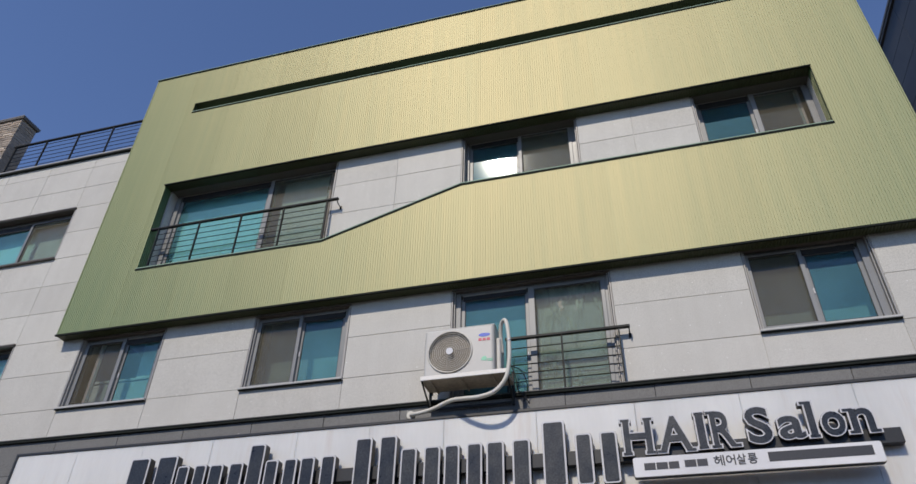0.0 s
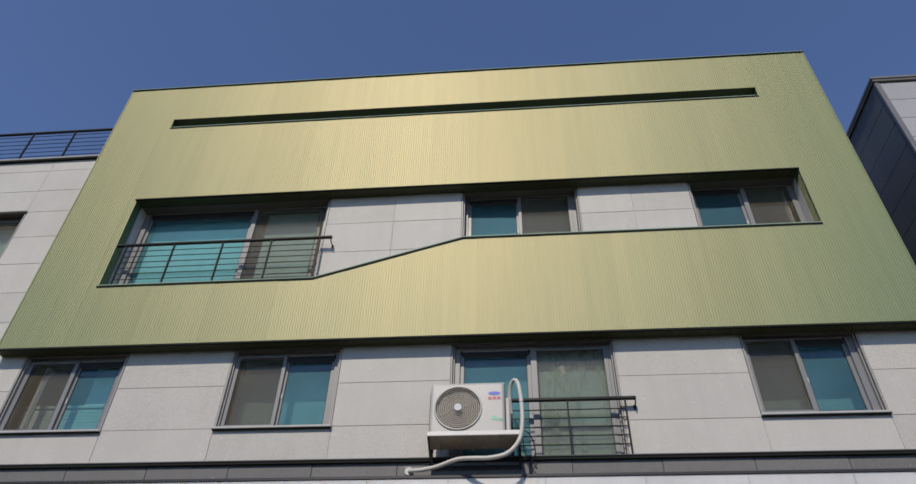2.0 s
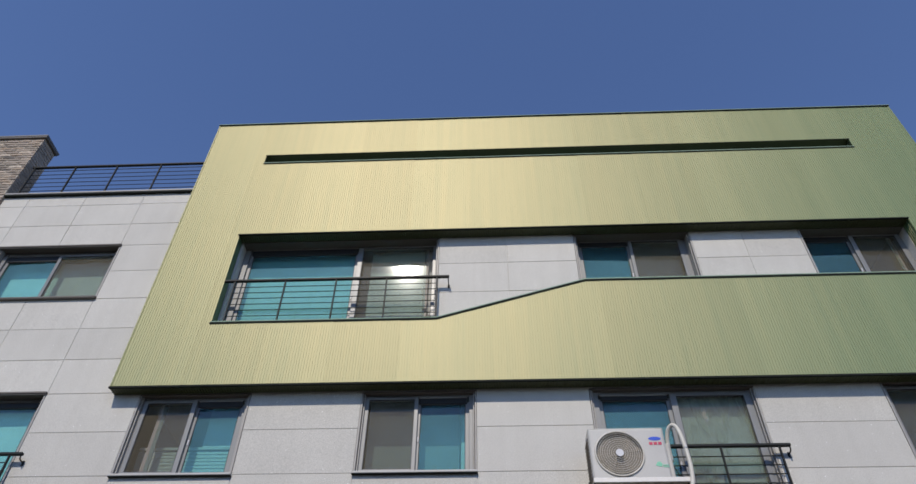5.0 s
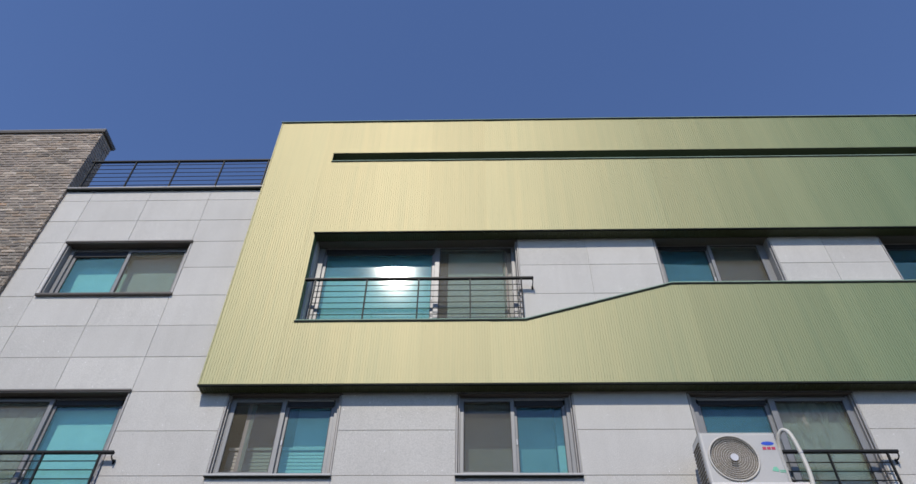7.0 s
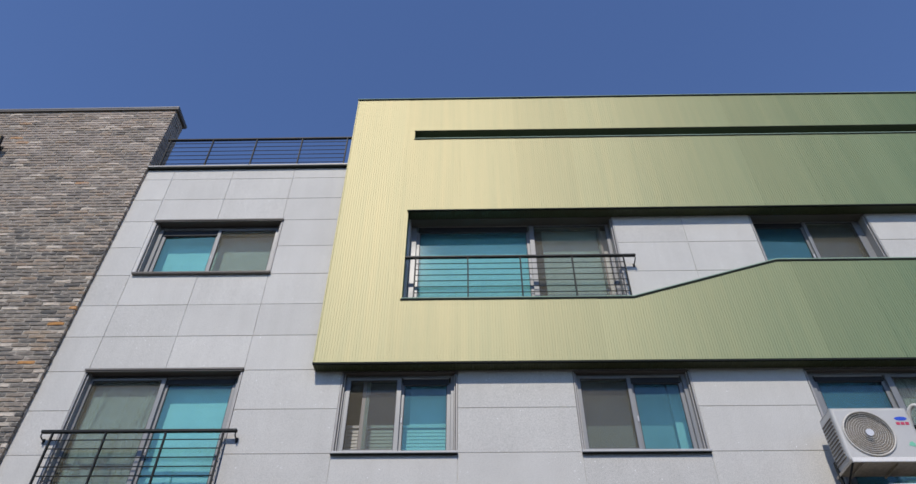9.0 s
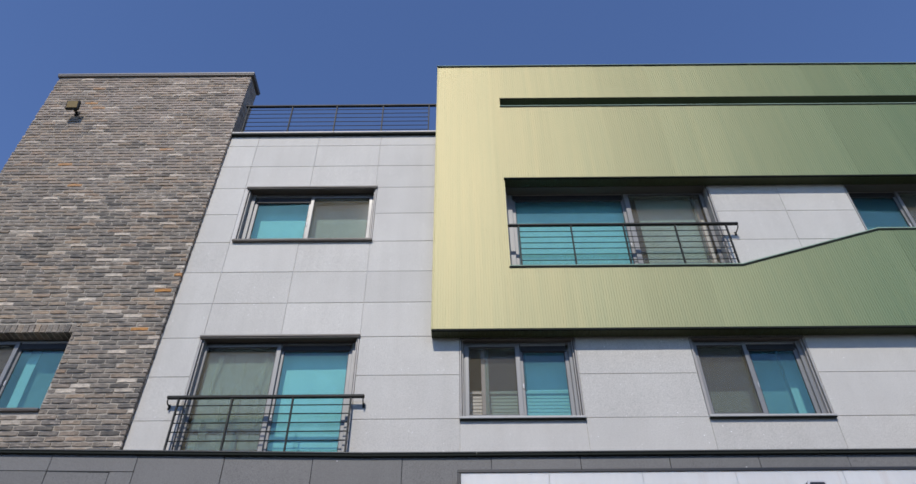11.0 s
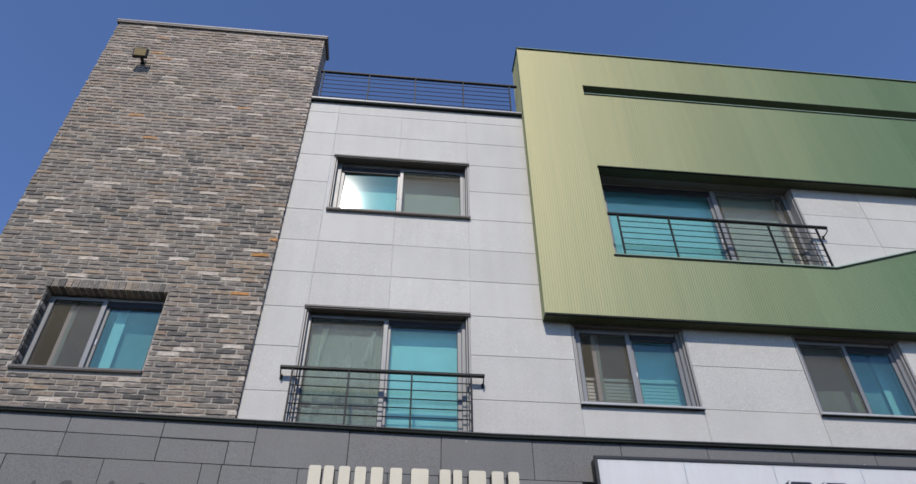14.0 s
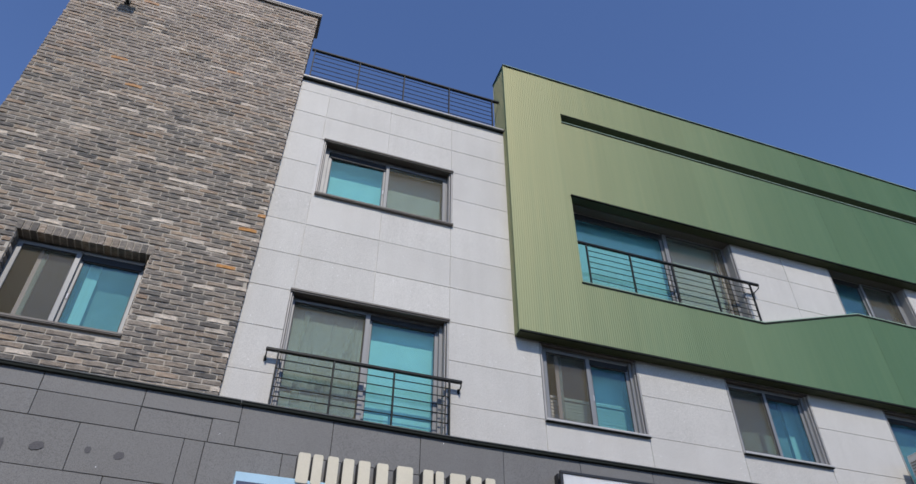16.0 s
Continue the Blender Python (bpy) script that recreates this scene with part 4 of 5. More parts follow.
railing("balcony_railing", -10.77, -8.55, 7.05, 5.535, 4.835, [-10.635, -10.03, -9.35, -8.70], 5, 4.990, 0.106, "black steel railing before the tall balcony window")
railing("balcony_railing", -1.25, 0.165, 7.05, 5.522, 4.813, [-1.23, -0.60, 0.04], 5, 4.962, 0.104, "black steel railing beside the air conditioner", hooks=(False, True))
railing("balcony_railing", OX0 + 0.008, -3.66, 7.01, 8.108, 7.357, [-6.655, -5.943, -5.23, -4.527, -3.83], 6, 7.465, 0.102, "black steel railing in the green frame's opening", hooks=(False, True))
railing("roof_railing", -11.0, -7.82, 7.22, 11.06, ROOF + 0.06, [-10.95, -10.22, -9.48, -8.71, -7.95], 7, ROOF + 0.15, 0.105, "black steel railing on the roof edge", hooks=(False, False))

# ---- dark granite band and cornice ----
BAND = 7.02
shopwall = tagged(part("wall_shopfront", one(-14.32, 3.76, BAND + 0.018, 7.42, 0.0, 4.78), M_DJOINT), "ground floor wall clad in dark grey granite", "wall", kind="structure")


def climb(x):
    """The shop storey's courses rise a little towards the tower end of the street."""
    return 0.0185 * max(0.0, -8.4 - x)


def climbing(ob):
    for v in ob.data.vertices:
        v.co.z += climb(v.co.x)
    return ob


cornice = thing("cornice", (-5.3, 7.07, 4.79), "thin black metal cornice between shop and upper floors", "cornice", kind="structure")
edges = [-14.34, -13.3] + [-12.1 + 1.2 * k for k in range(13)] + [3.77]
for a, b in zip(edges, edges[1:]):
    bm = one(a, b - 0.002, 6.985, 7.16, 4.772, 4.802, 0.003)
    for v in bm.verts:
        v.co.z += climb(v.co.x)
    part("drip", bm, M_BLACKFLASH, cornice)
    bm = one(a, b - 0.003, 6.975, 7.15, 4.8025, 4.816, 0.002)
    for v in bm.verts:
        v.co.z += climb(v.co.x)
    part("cornice_cap", bm, M_CAP, cornice, "dull grey metal cap")


# ---- signs ----
def letter(ch, x0, x1, z0, z1, y, depth, grow, material, name, parent, label=""):
    """A raised letter stretched to its place on the sign."""
    cu = bpy.data.curves.new(name, "FONT")
    cu.body, cu.size, cu.extrude, cu.offset, cu.resolution_u = ch, 1.0, 0.5, grow, 4
    tmp = new(name, cu)
    me = bpy.data.meshes.new_from_object(tmp.evaluated_get(bpy.context.evaluated_depsgraph_get()))
    bpy.data.objects.remove(tmp)
    xs_ = [v.co.x for v in me.vertices]
    zs_ = [v.co.y for v in me.vertices]
    sx, sz = (x1 - x0) / (max(xs_) - min(xs_)), (z1 - z0) / (max(zs_) - min(zs_))
    ox, oz = min(xs_), min(zs_)
    root = parent
    while root.parent is not None:
        root = root.parent
    for v in me.vertices:
        v.co = Vector((x0 + (v.co.x - ox) * sx, y + (0.5 - v.co.z) * depth, z0 + (v.co.y - oz) * sz)) - root.location
    me.materials.clear()
    me.materials.append(material)
    ob = new(name, me)
    ob.parent = parent
    if label:
        tagged(ob, label)
    return ob


sign = thing("shop_sign", (-1.6, 6.95, 3.1), "long white fascia sign with raised black and grey lettering", "sign")
part("sign_box", one(-7.49, 3.76, 6.932, 7.015, 3.1, 4.555), M_BLACK, sign)
seams = [-7.47, -6.58, -5.64, -4.70, -3.62, -2.75, -1.90, -0.9, 0.1, 1.1, 2.11, 3.1, 3.76]
for a, b in zip(seams, seams[1:]):
    part("sign_panel", one(a + 0.001, b - 0.001, 6.85, 6.93, 3.12, 4.525, 0.001), M_ACRYL, sign)
part("sign_frame", one(-7.505, 3.76, 6.838, 6.867, 4.526, 4.557, 0.003), M_BLACK, sign)
part("sign_frame", one(-7.505, -7.472, 6.838, 6.867, 3.1, 4.525, 0.003), M_BLACK, sign)
part("mounting_bar", one(-5.9, 2.36, 6.755, 6.845, 3.90, 4.04, 0.004), M_BLACK, sign)


def raised_bar(x0, x1, z0, z1, r):
    """A plain raised bar with pale rim and flaked black face."""
    bm = bmesh.new()
    prism(bm, rounded(x0, x1, z0, z1, r), 6.705, 6.79)
    body = part("raised_bar", bm, M_BLACK, sign)
    bm = bmesh.new()
    prism(bm, rounded(x0 + 0.002, x1 - 0.002, z0 + 0.002, z1 - 0.002, r), 6.697, 6.7045)
    part("rim", bm, M_RIM, body, "pale grey rim")
    w = 0.02
    bm = bmesh.new()
    prism(bm, rounded(x0 + w, x1 - w, z0 + w, z1 - w, max(0.006, r - w * 0.6)), 6.689, 6.6965)
    part("face", bm, M_LETTER, body, "glittering black face")


for x0, x1, z1 in ((-5.62, -5.00, 4.31), (-4.97, -4.60, 4.18), (-4.56, -4.14, 4.17), (-4.09, -3.90, 4.36), (-3.87, -3.49, 4.17), (-3.45, -3.04, 4.17), (-2.83, -2.36, 4.33),
                   (-2.31, -1.88, 4.18), (-1.84, -1.44, 4.18), (-1.40, -0.95, 4.18), (-0.83, -0.60, 4.34), (-0.51, -0.10, 4.19)):
    if x1 - x0 > 0.3:
        w = 0.41 * (x1 - x0)
        raised_bar(x0, x0 + w, 3.69, z1, 0.03)
        raised_bar(x1 - w, x1, 3.69, z1, 0.03)
    else:
        raised_bar(x0, x1, 3.69, z1, 0.03)
WORD = (("H", -0.05, 0.24, 3.93, 4.30), ("A", 0.27, 0.60, 3.93, 4.30), ("I", 0.63, 0.73, 3.94, 4.31), ("R", 0.76, 0.99, 3.94, 4.31),
        ("S", 1.07, 1.31, 3.95, 4.32), ("a", 1.34, 1.59, 3.97, 4.21), ("l", 1.60, 1.69, 3.97, 4.33), ("o", 1.71, 1.93, 3.97, 4.22), ("n", 1.95, 2.17, 3.98, 4.23))
SERIFS = {"H": ((0.13, 0), (0.13, 1), (0.87, 0), (0.87, 1)), "A": ((0.1, 0), (0.9, 0)), "I": ((0.5, 0), (0.5, 1)), "R": ((0.15, 0), (0.9, 0), (0.1, 1)), "l": ((0.5, 0), (0.25, 1)), "n": ((0.12, 0), (0.88, 0), (0.05, 1))}
for ch, a, b, c, d in WORD:
    back = letter(ch, a, b, c, d, 6.705, 0.08, 0.045, M_BLACK, "letter", sign)
    letter(ch, a + 0.002, b - 0.002, c + 0.002, d - 0.002, 6.697, 0.0075, 0.045, M_RIM, "rim", back, "pale grey rim")
    letter(ch, a + 0.015, b - 0.015, c + 0.015, d - 0.015, 6.690, 0.0065, 0.018, M_LETTER, "face", back, "glittering black face")
    for at, up in SERIFS.get(ch, ()):
        xc, zc = a + at * (b - a), (d - 0.022 if up else c + 0.022)
        part("serif", one(xc - 0.058, xc + 0.058, 6.7052, 6.784, zc - 0.024, zc + 0.024, 0.004), M_BLACK, back)
        part("serif", one(xc - 0.056, xc + 0.056, 6.6972, 6.7048, zc - 0.022, zc + 0.022), M_RIM, back, "pale grey rim")
        part("serif", one(xc - 0.042, xc + 0.042, 6.6892, 6.6968, zc - 0.010, zc + 0.010), M_LETTER, back, "glittering black face")
bm = bmesh.new()
prism(bm, rounded(0.02, 2.13, 3.70, 3.885, 0.02), 6.64, 6.70)
plate = part("name_plate", bm, M_BLACK, sign)
bm = bmesh.new()
prism(bm, rounded(0.023, 2.127, 3.703, 3.882, 0.02), 6.62, 6.639)
part("plate_face", bm, M_PLATE, plate, "white plate face")
for ch, a, b in (("\ud5e4", 0.735, 0.825), ("\uc5b4", 0.84, 0.92), ("\uc0b4", 0.93, 1.01), ("\ub871", 1.025, 1.105)):
    letter(ch, a, b, 3.758, 3.852, 6.6165, 0.003, 0.012, M_INK, "letter", plate)
for a, b, z0 in ((0.12, 0.22, 3.75), (0.23, 0.33, 3.75), (0.34, 0.43, 3.75), (0.48, 0.58, 3.755), (0.59, 0.68, 3.755)):
    part("ink_bar", one(a, b, 6.6165, 6.6195, z0 + 0.012, z0 + 0.075), M_INK, plate)
part("ink_bar", one(1.20, 2.05, 6.6165, 6.6195, 3.767, 3.85), M_INK, plate)

sign2 = thing("cream_letter_sign", (-9.3, 6.9, 4.0), "raised cream bars with dark edges on dark granite", "sign")
for a, b in ((-10.29, -10.17), (-10.15, -10.05), (-10.01, -9.90), (-9.86, -9.75), (-9.71, -9.59), (-9.53, -9.41), (-9.33, -9.16), (-9.06, -8.95), (-8.93, -8.84), (-8.78, -8.61), (-8.56, -8.44), (-8.40, -8.29)):
    bm = bmesh.new()
    prism(bm, rounded(a, b, 4.03, 4.325, 0.02), 6.785, 6.90)
    side = part("raised_bar", bm, M_BLACK, sign2)
    bm = bmesh.new()
    prism(bm, rounded(a + 0.003, b - 0.003, 4.033, 4.322, 0.02), 6.765, 6.784)
    part("face", bm, M_CREAM, side, "cream face")
    part("standoff", one((a + b) / 2 - 0.01, (a + b) / 2 + 0.01, 6.90, BAND, 4.1, 4.12), M_BLACK, side)
board = thing("blue_sign_board", (-9.4, 6.9, 3.1), "pale blue sign board with a navy field on the shopfront", "sign")
part("board", one(-10.82, -7.9, 6.78, 7.0, 3.1, 4.07, 0.004), M_BLUE, board)
part("field", one(-10.80, -7.92, 6.774, 6.779, 3.12, 3.985), M_NAVY, board, "navy field")

# ---- air conditioner ----
ac = thing("air_conditioner", (-1.68, 6.79, 4.91), "ivory outdoor air-conditioning unit with round fan grille on a metal cradle", "air conditioner")
AX0, AX1, AY0, AY1, AZ0, AZ1 = -2.10, -1.295, 6.655, 6.95, 4.925, 5.515
FX, FZ, FR = -1.797, 5.218, 0.250
bm = bmesh.new()
ring = circle(FX, FZ, FR, 0, 48)
front = rounded(AX0, AX1, AZ0, AZ1, 0.025)
outer = []
for x, _, z in ring:
    dx, dz = x - FX, z - FZ
    k = min(((AX1 - FX) / dx) if dx > 1e-6 else ((AX0 - FX) / dx) if dx < -1e-6 else 9, ((AZ1 - FZ) / dz) if dz > 1e-6 else ((AZ0 - FZ) / dz) if dz < -1e-6 else 9)
    outer.append((FX + dx * k, FZ + dz * k))
vi = [bm.verts.new((x, AY0, z)) for x, _, z in ring]
vd = [bm.verts.new((x, AY0 + 0.05, z)) for x, _, z in ring]
def inset(x, z, k):
    return min(max(x, AX0 + k), AX1 - k), min(max(z, AZ0 + k), AZ1 - k)


rings = [vi]
for k, y in ((0.030, AY0), (0.017, AY0 + 0.004), (0.006, AY0 + 0.013), (0.0, AY0 + 0.03)):
    rings.append([bm.verts.new((inset(x, z, k)[0], y, inset(x, z, k)[1])) for x, z in outer])
rings.append([bm.verts.new((x, AY1, z)) for x, z in outer])
n = len(vi)
for a_, b_ in zip(rings, rings[1:]):
    for i in range(n):
        j = (i + 1) % n
        bm.faces.new((a_[i], a_[j], b_[j], b_[i]))
for i in range(n):
    j = (i + 1) % n
    bm.faces.new((vi[i], vd[i], vd[j], vi[j]))
bm.faces.new(rings[-1])
casing = part("casing", bm, M_ACBODY, ac)
part("top_cover", one(AX0 + 0.004, AX1 + 0.003, AY0 + 0.022, AY1 + 0.004, AZ1 - 0.004, AZ1 + 0.012, 0.006), M_ACBODY, ac)
bm = bmesh.new()
prism(bm, [(x, z) for x, _, z in circle(FX, FZ, FR - 0.002, 0, 40)], AY0 + 0.030, AY0 + 0.040)
fan = part("fan_well", bm, M_ACDARK, ac, "dark fan recess")
for k in range(3):
    bm = bmesh.new()
    pts = []
    for i in range(9):
        a = radians(120 * k + 10 + 75 * i / 8)
        pts.append((FX + 0.215 * math.cos(a), FZ + 0.215 * math.sin(a)))
    for i in range(5):
        a = radians(120 * k + 70 - 50 * i / 4)
        pts.append((FX + 0.05 * math.cos(a), FZ + 0.05 * math.sin(a)))
    prism(bm, pts, AY0 + 0.026, AY0 + 0.0295)
    part("fan_blade", bm, M_FANBLADE, fan)
grille = bmesh.new()
tube(grille, circle(FX, FZ, FR, AY0 - 0.006), 0.011, 8, True)
grille = part("fan_grille", grille, M_ACGRILL, ac, "round wire fan grille", smooth=True)
for i in range(8):
    bm = bmesh.new()
    r = 0.062 + i * 0.0232
    tube(bm, circle(FX, FZ, r, AY0 - 0.018 + 0.010 * (r / FR) ** 2), 0.0027, 6, True)
    part("grille_ring", bm, M_ACGRILL, grille, smooth=True)
for i in range(24):
    a = 2 * math.pi * i / 24
    bm = bmesh.new()
    tube(bm, [(FX + 0.045 * math.cos(a), AY0 - 0.014, FZ + 0.045 * math.sin(a)), (FX + (FR - 0.004) * math.cos(a + 0.35), AY0 - 0.006, FZ + (FR - 0.004) * math.sin(a + 0.35))], 0.0008, 4)
    part("grille_spoke", bm, M_ACGRILL, grille)
bm = bmesh.new()
prism(bm, [(x, z) for x, _, z in circle(FX, FZ, 0.041, 0, 28)], AY0 - 0.026, AY0 - 0.010)
part("grille_hub", bm, M_RIM, grille)
part("service_cover", one(AX1 + 0.001, AX1 + 0.055, AY0 + 0.08, AY1 - 0.03, AZ0 + 0.05, AZ1 - 0.14, 0.012), M_ACBODY, ac)
for i in range(12):
    z = AZ0 + 0.05 + i * 0.04
    part("side_louvre", one(AX0 - 0.012, AX0 - 0.001, AY0 + 0.05, AY1 - 0.02, z, z + 0.012, 0.002), M_ACDARK, ac)
bm = bmesh.new()
prism(bm, [(-1.405 + 0.066 * math.cos(2 * math.pi * i / 28), 5.385 + 0.022 * math.sin(2 * math.pi * i / 28)) for i in range(28)], AY0 - 0.003, AY0 - 0.0005)
part("badge", bm, M_LOGOBLUE, ac, "blue oval badge")
for i in range(3):
    bm = one(-1.471 + i * 0.047, -1.434 + i * 0.047, AY0 - 0.003, AY0 - 0.0005, 5.313, 5.345)
    part("badge_mark", bm, M_LOGORED, ac, "red mark")
bm = bmesh.new()
prism(bm, [(-1.445, 5.08), (-1.385, 5.065), (-1.375, 5.095), (-1.395, 5.125), (-1.425, 5.115)], AY0 - 0.003, AY0 - 0.0005)
part("badge_mark", bm, M_LOGOGREEN, ac, "green mark")
for z in (5.06, 5.078):
    part("badge_mark", one(-1.37, -1.31, AY0 - 0.003, AY0 - 0.0005, z, z + 0.010), M_LOGOGREEN, ac, "green mark")

cradle = thing("air_conditioner_cradle", (-1.63, 6.85, 4.55), "galvanised steel cradle carrying the air conditioner", "bracket")
part("front_lip", one(-2.11, -1.14, 6.595, 6.612, 4.875, 4.926, 0.004), M_LIP, cradle, "pale painted front lip")
for x in (-2.10, -1.155):
    part("side_arm", one(x - 0.012, x + 0.012, 6.613, 7.02, 4.882, 4.915, 0.003), M_GALV, cradle)
    part("wall_upright", one(x - 0.014, x + 0.014, 6.94, 6.972, 4.66, 5.05, 0.003), M_RAIL, cradle)
    bm = bmesh.new()
    tube(bm, [(x, 6.63, 4.885), (x, 6.955, 4.70)], 0.011, 6)
    part("brace", bm, M_RAIL, cradle)
for i, (y0, y1) in enumerate(((6.625, 6.72), (6.74, 6.83), (6.86, 6.95))):
    part("cross_rail", one(-2.087, -1.167, y0, y1, 4.892, 4.908, 0.002), M_GALV, cradle)
for x in (-1.95, -1.62, -1.30):
    part("foot", one(x - 0.03, x + 0.03, 6.66, 6.94, 4.909, 4.924, 0.003), M_GASKET, cradle)
for x in (-2.0, -1.65, -1.32):
    part("stiffener", one(x - 0.008, x + 0.008, 6.625, 6.95, 4.862, 4.885, 0.002), M_GALV, cradle)
part("tray", one(-2.087, -1.167, 6.614, 6.95, 4.8855, 4.8915, 0.001), M_GALV, cradle, "galvanised tray sheet")
part("lower_rail", one(-2.10, -1.155, 6.973, 6.985, 4.69, 4.715, 0.002), M_RAIL, cradle)

hose = thing("refrigerant_hose", (-1.5, 6.85, 4.6), "cream taped pipe looping from the air conditioner to the wall", "pipe")
bm = bmesh.new()
tube(bm, smooth_line([(-1.235, 6.80, 5.20), (-1.245, 6.77, 5.40), (-1.225, 6.72, 5.52), (-1.18, 6.67, 5.55), (-1.14, 6.63, 5.46), (-1.115, 6.60, 5.20), (-1.12, 6.575, 4.96), (-1.16, 6.57, 4.79), (-1.28, 6.58, 4.665),
                      (-1.45, 6.60, 4.63), (-1.62, 6.65, 4.65), (-1.80, 6.74, 4.68), (-2.02, 6.83, 4.645), (-2.17, 6.88, 4.635), (-2.30, 6.95, 4.655), (-2.34, 7.019, 4.67)], 8), 0.022, 10)
part("pipe", bm, M_HOSE, hose, smooth=True)
bm = bmesh.new()
prism(bm, [(x, z) for x, _, z in circle(-2.34, 4.67, 0.045, 0, 16)], 6.99, 7.018)
part("wall_flange", bm, M_HOSE, hose)
for i, p in enumerate(((-1.117, 6.602, 5.25), (-1.285, 6.58, 4.662), (-1.91, 6.785, 4.665))):
    bm = bmesh.new()
    tube(bm, [(p[0] - 0.008, p[1], p[2] + 0.006), (p[0] + 0.008, p[1], p[2] - 0.006)], 0.0255, 10)
    part("tape_band", bm, M_RIM, hose)
wire = thing("loose_cable", (-1.08, 6.9, 4.7), "thin dark loose cable ends beside the unit", "cable")
bm = bmesh.new()
tube(bm, smooth_line([(-1.2, 6.9, 5.2), (-1.12, 6.9, 4.98), (-1.1, 6.93, 4.83), (-1.02, 6.95, 4.72), (-0.98, 6.96, 4.66)], 6), 0.006, 6)
tube(bm, smooth_line([(-1.2, 6.9, 5.1), (-1.05, 6.88, 5.02), (-0.99, 6.93, 4.84), (-1.05, 6.98, 4.70)], 6), 0.006, 6)
part("cable", bm, M_RAIL, wire)

# ---- brick tower ----
def tower_edge(z):
    """The tower's free corner is a little out of plumb."""
    return -11.135 + 0.0178 * (z - 4.82)


bm = bmesh.new()
BH = W_BRICK
for a, b, c, d in cells([TX0 + 0.01, BH[0], BH[1], TX1 - 0.01], [4.40, BH[2], BH[3], TTOP - 0.02], [BH]):
    block(bm, a, b, TFACE + 0.011, 7.46, c, d)
for v in bm.verts:
    if v.co.x > TX1 - 0.02:
        v.co.x = tower_edge(v.co.z) - 0.01
tower = tagged(part("wall_brick_tower", bm, M_MORTAR), "tower wall of grey-brown clinker bricks with grey mortar", "wall", kind="structure")
cap = tagged(part("tower_coping", one(TX0 - 0.03, -10.965, TFACE - 0.035, 7.50, TTOP + 0.005, TTOP + 0.04, 0.004), M_COPING), "grey metal coping on the brick tower", "coping", kind="structure")
part("coping_lip", one(TX0 - 0.022, -10.973, TFACE - 0.028, 7.49, TTOP - 0.03, TTOP + 0.004, 0.003), M_BRONZE, cap, "dark brown coping lip")

lamp = thing("flood_lamp", (-13.655, TFACE, 10.71), "small dark floodlight on a bracket near the tower top", "lamp")
bm = one(-13.762, -13.552, 6.89, 6.94, 10.64, 10.81, 0.008)
bmesh.ops.rotate(bm, cent=(-13.66, 6.93, 10.72), matrix=Matrix.Rotation(radians(14), 3, "X"), verts=bm.verts)
housing = part("housing", bm, M_RAIL, lamp)
bm = one(-13.742, -13.572, 6.882, 6.889, 10.66, 10.79, 0.002)
bmesh.ops.rotate(bm, cent=(-13.66, 6.93, 10.72), matrix=Matrix.Rotation(radians(14), 3, "X"), verts=bm.verts)
part("lens", bm, M_LAMPGLASS, housing, "amber-tinted lens")
bm = bmesh.new()
tube(bm, [(-13.655, 6.94, 10.70), (-13.655, 7.0, 10.71), (-13.655, TFACE, 10.715)], 0.024, 8)
block(bm, -13.695, -13.615, TFACE - 0.02, TFACE, 10.675, 10.755, 0.004)
part("bracket", bm, M_RAIL, lamp)

# ---- neighbouring building ----
NX, NY, NTOP = 4.77, 7.20, 11.18
nb = thing("neighbour_building", (8.0, 9.0, 0.0), "neighbouring house with grey stone front and dark side wall", "building")
part("body", one(NX + 0.03, 14.0, NY + 0.03, 15.0, 0.0, NTOP - 0.02), M_NSIDE, nb)
rows = [NTOP - 0.08 - 0.44 * k for k in range(22)]
for za, zb in zip(rows[1:], rows):
    for a, b in ((NX + 0.07, 5.7), (5.7, 6.65), (6.65, 7.6), (7.6, 8.55), (8.55, 9.5)):
        part("front_panel", one(a + 0.003, b - 0.003, NY, NY + 0.028, za + 0.003, zb - 0.003, 0.003), M_NEIGHBOUR, nb)
rows = [NTOP - 0.08 - 0.46 * k for k in range(21)]
for k, (za, zb) in enumerate(zip(rows[1:], rows)):
    ys = [NY + 0.03, 8.1, 9.05, 10.0, 10.95, 11.9]
    for a, b in zip(ys, ys[1:]):
        part("side_panel", one(NX, NX + 0.028, a + 0.003, b - 0.003, za + 0.003, zb - 0.003, 0.003), M_NSIDE, nb)
part("corner_trim", one(NX - 0.012, NX + 0.066, NY - 0.012, NY + 0.027, 0.0, NTOP - 0.06, 0.003), M_COPING, nb)
part("roof_coping", one(NX - 0.05, 14.0, NY - 0.05, 15.0, NTOP - 0.02, NTOP + 0.03, 0.004), M_COPING, nb)
part("coping_lip", one(NX - 0.035, 13.9, NY - 0.035, 14.9, NTOP - 0.075, NTOP - 0.021, 0.004), M_BRONZE, nb)

# ---- stone panels of the pale wall ----
GAP = 0.0026
ROWS_Z = [4.816, 5.28, 5.84, 6.38, 6.90, 7.41, 7.94, 8.47, 9.0, 9.47, 9.94, ROOF - 0.002]
prng = random.Random(11)


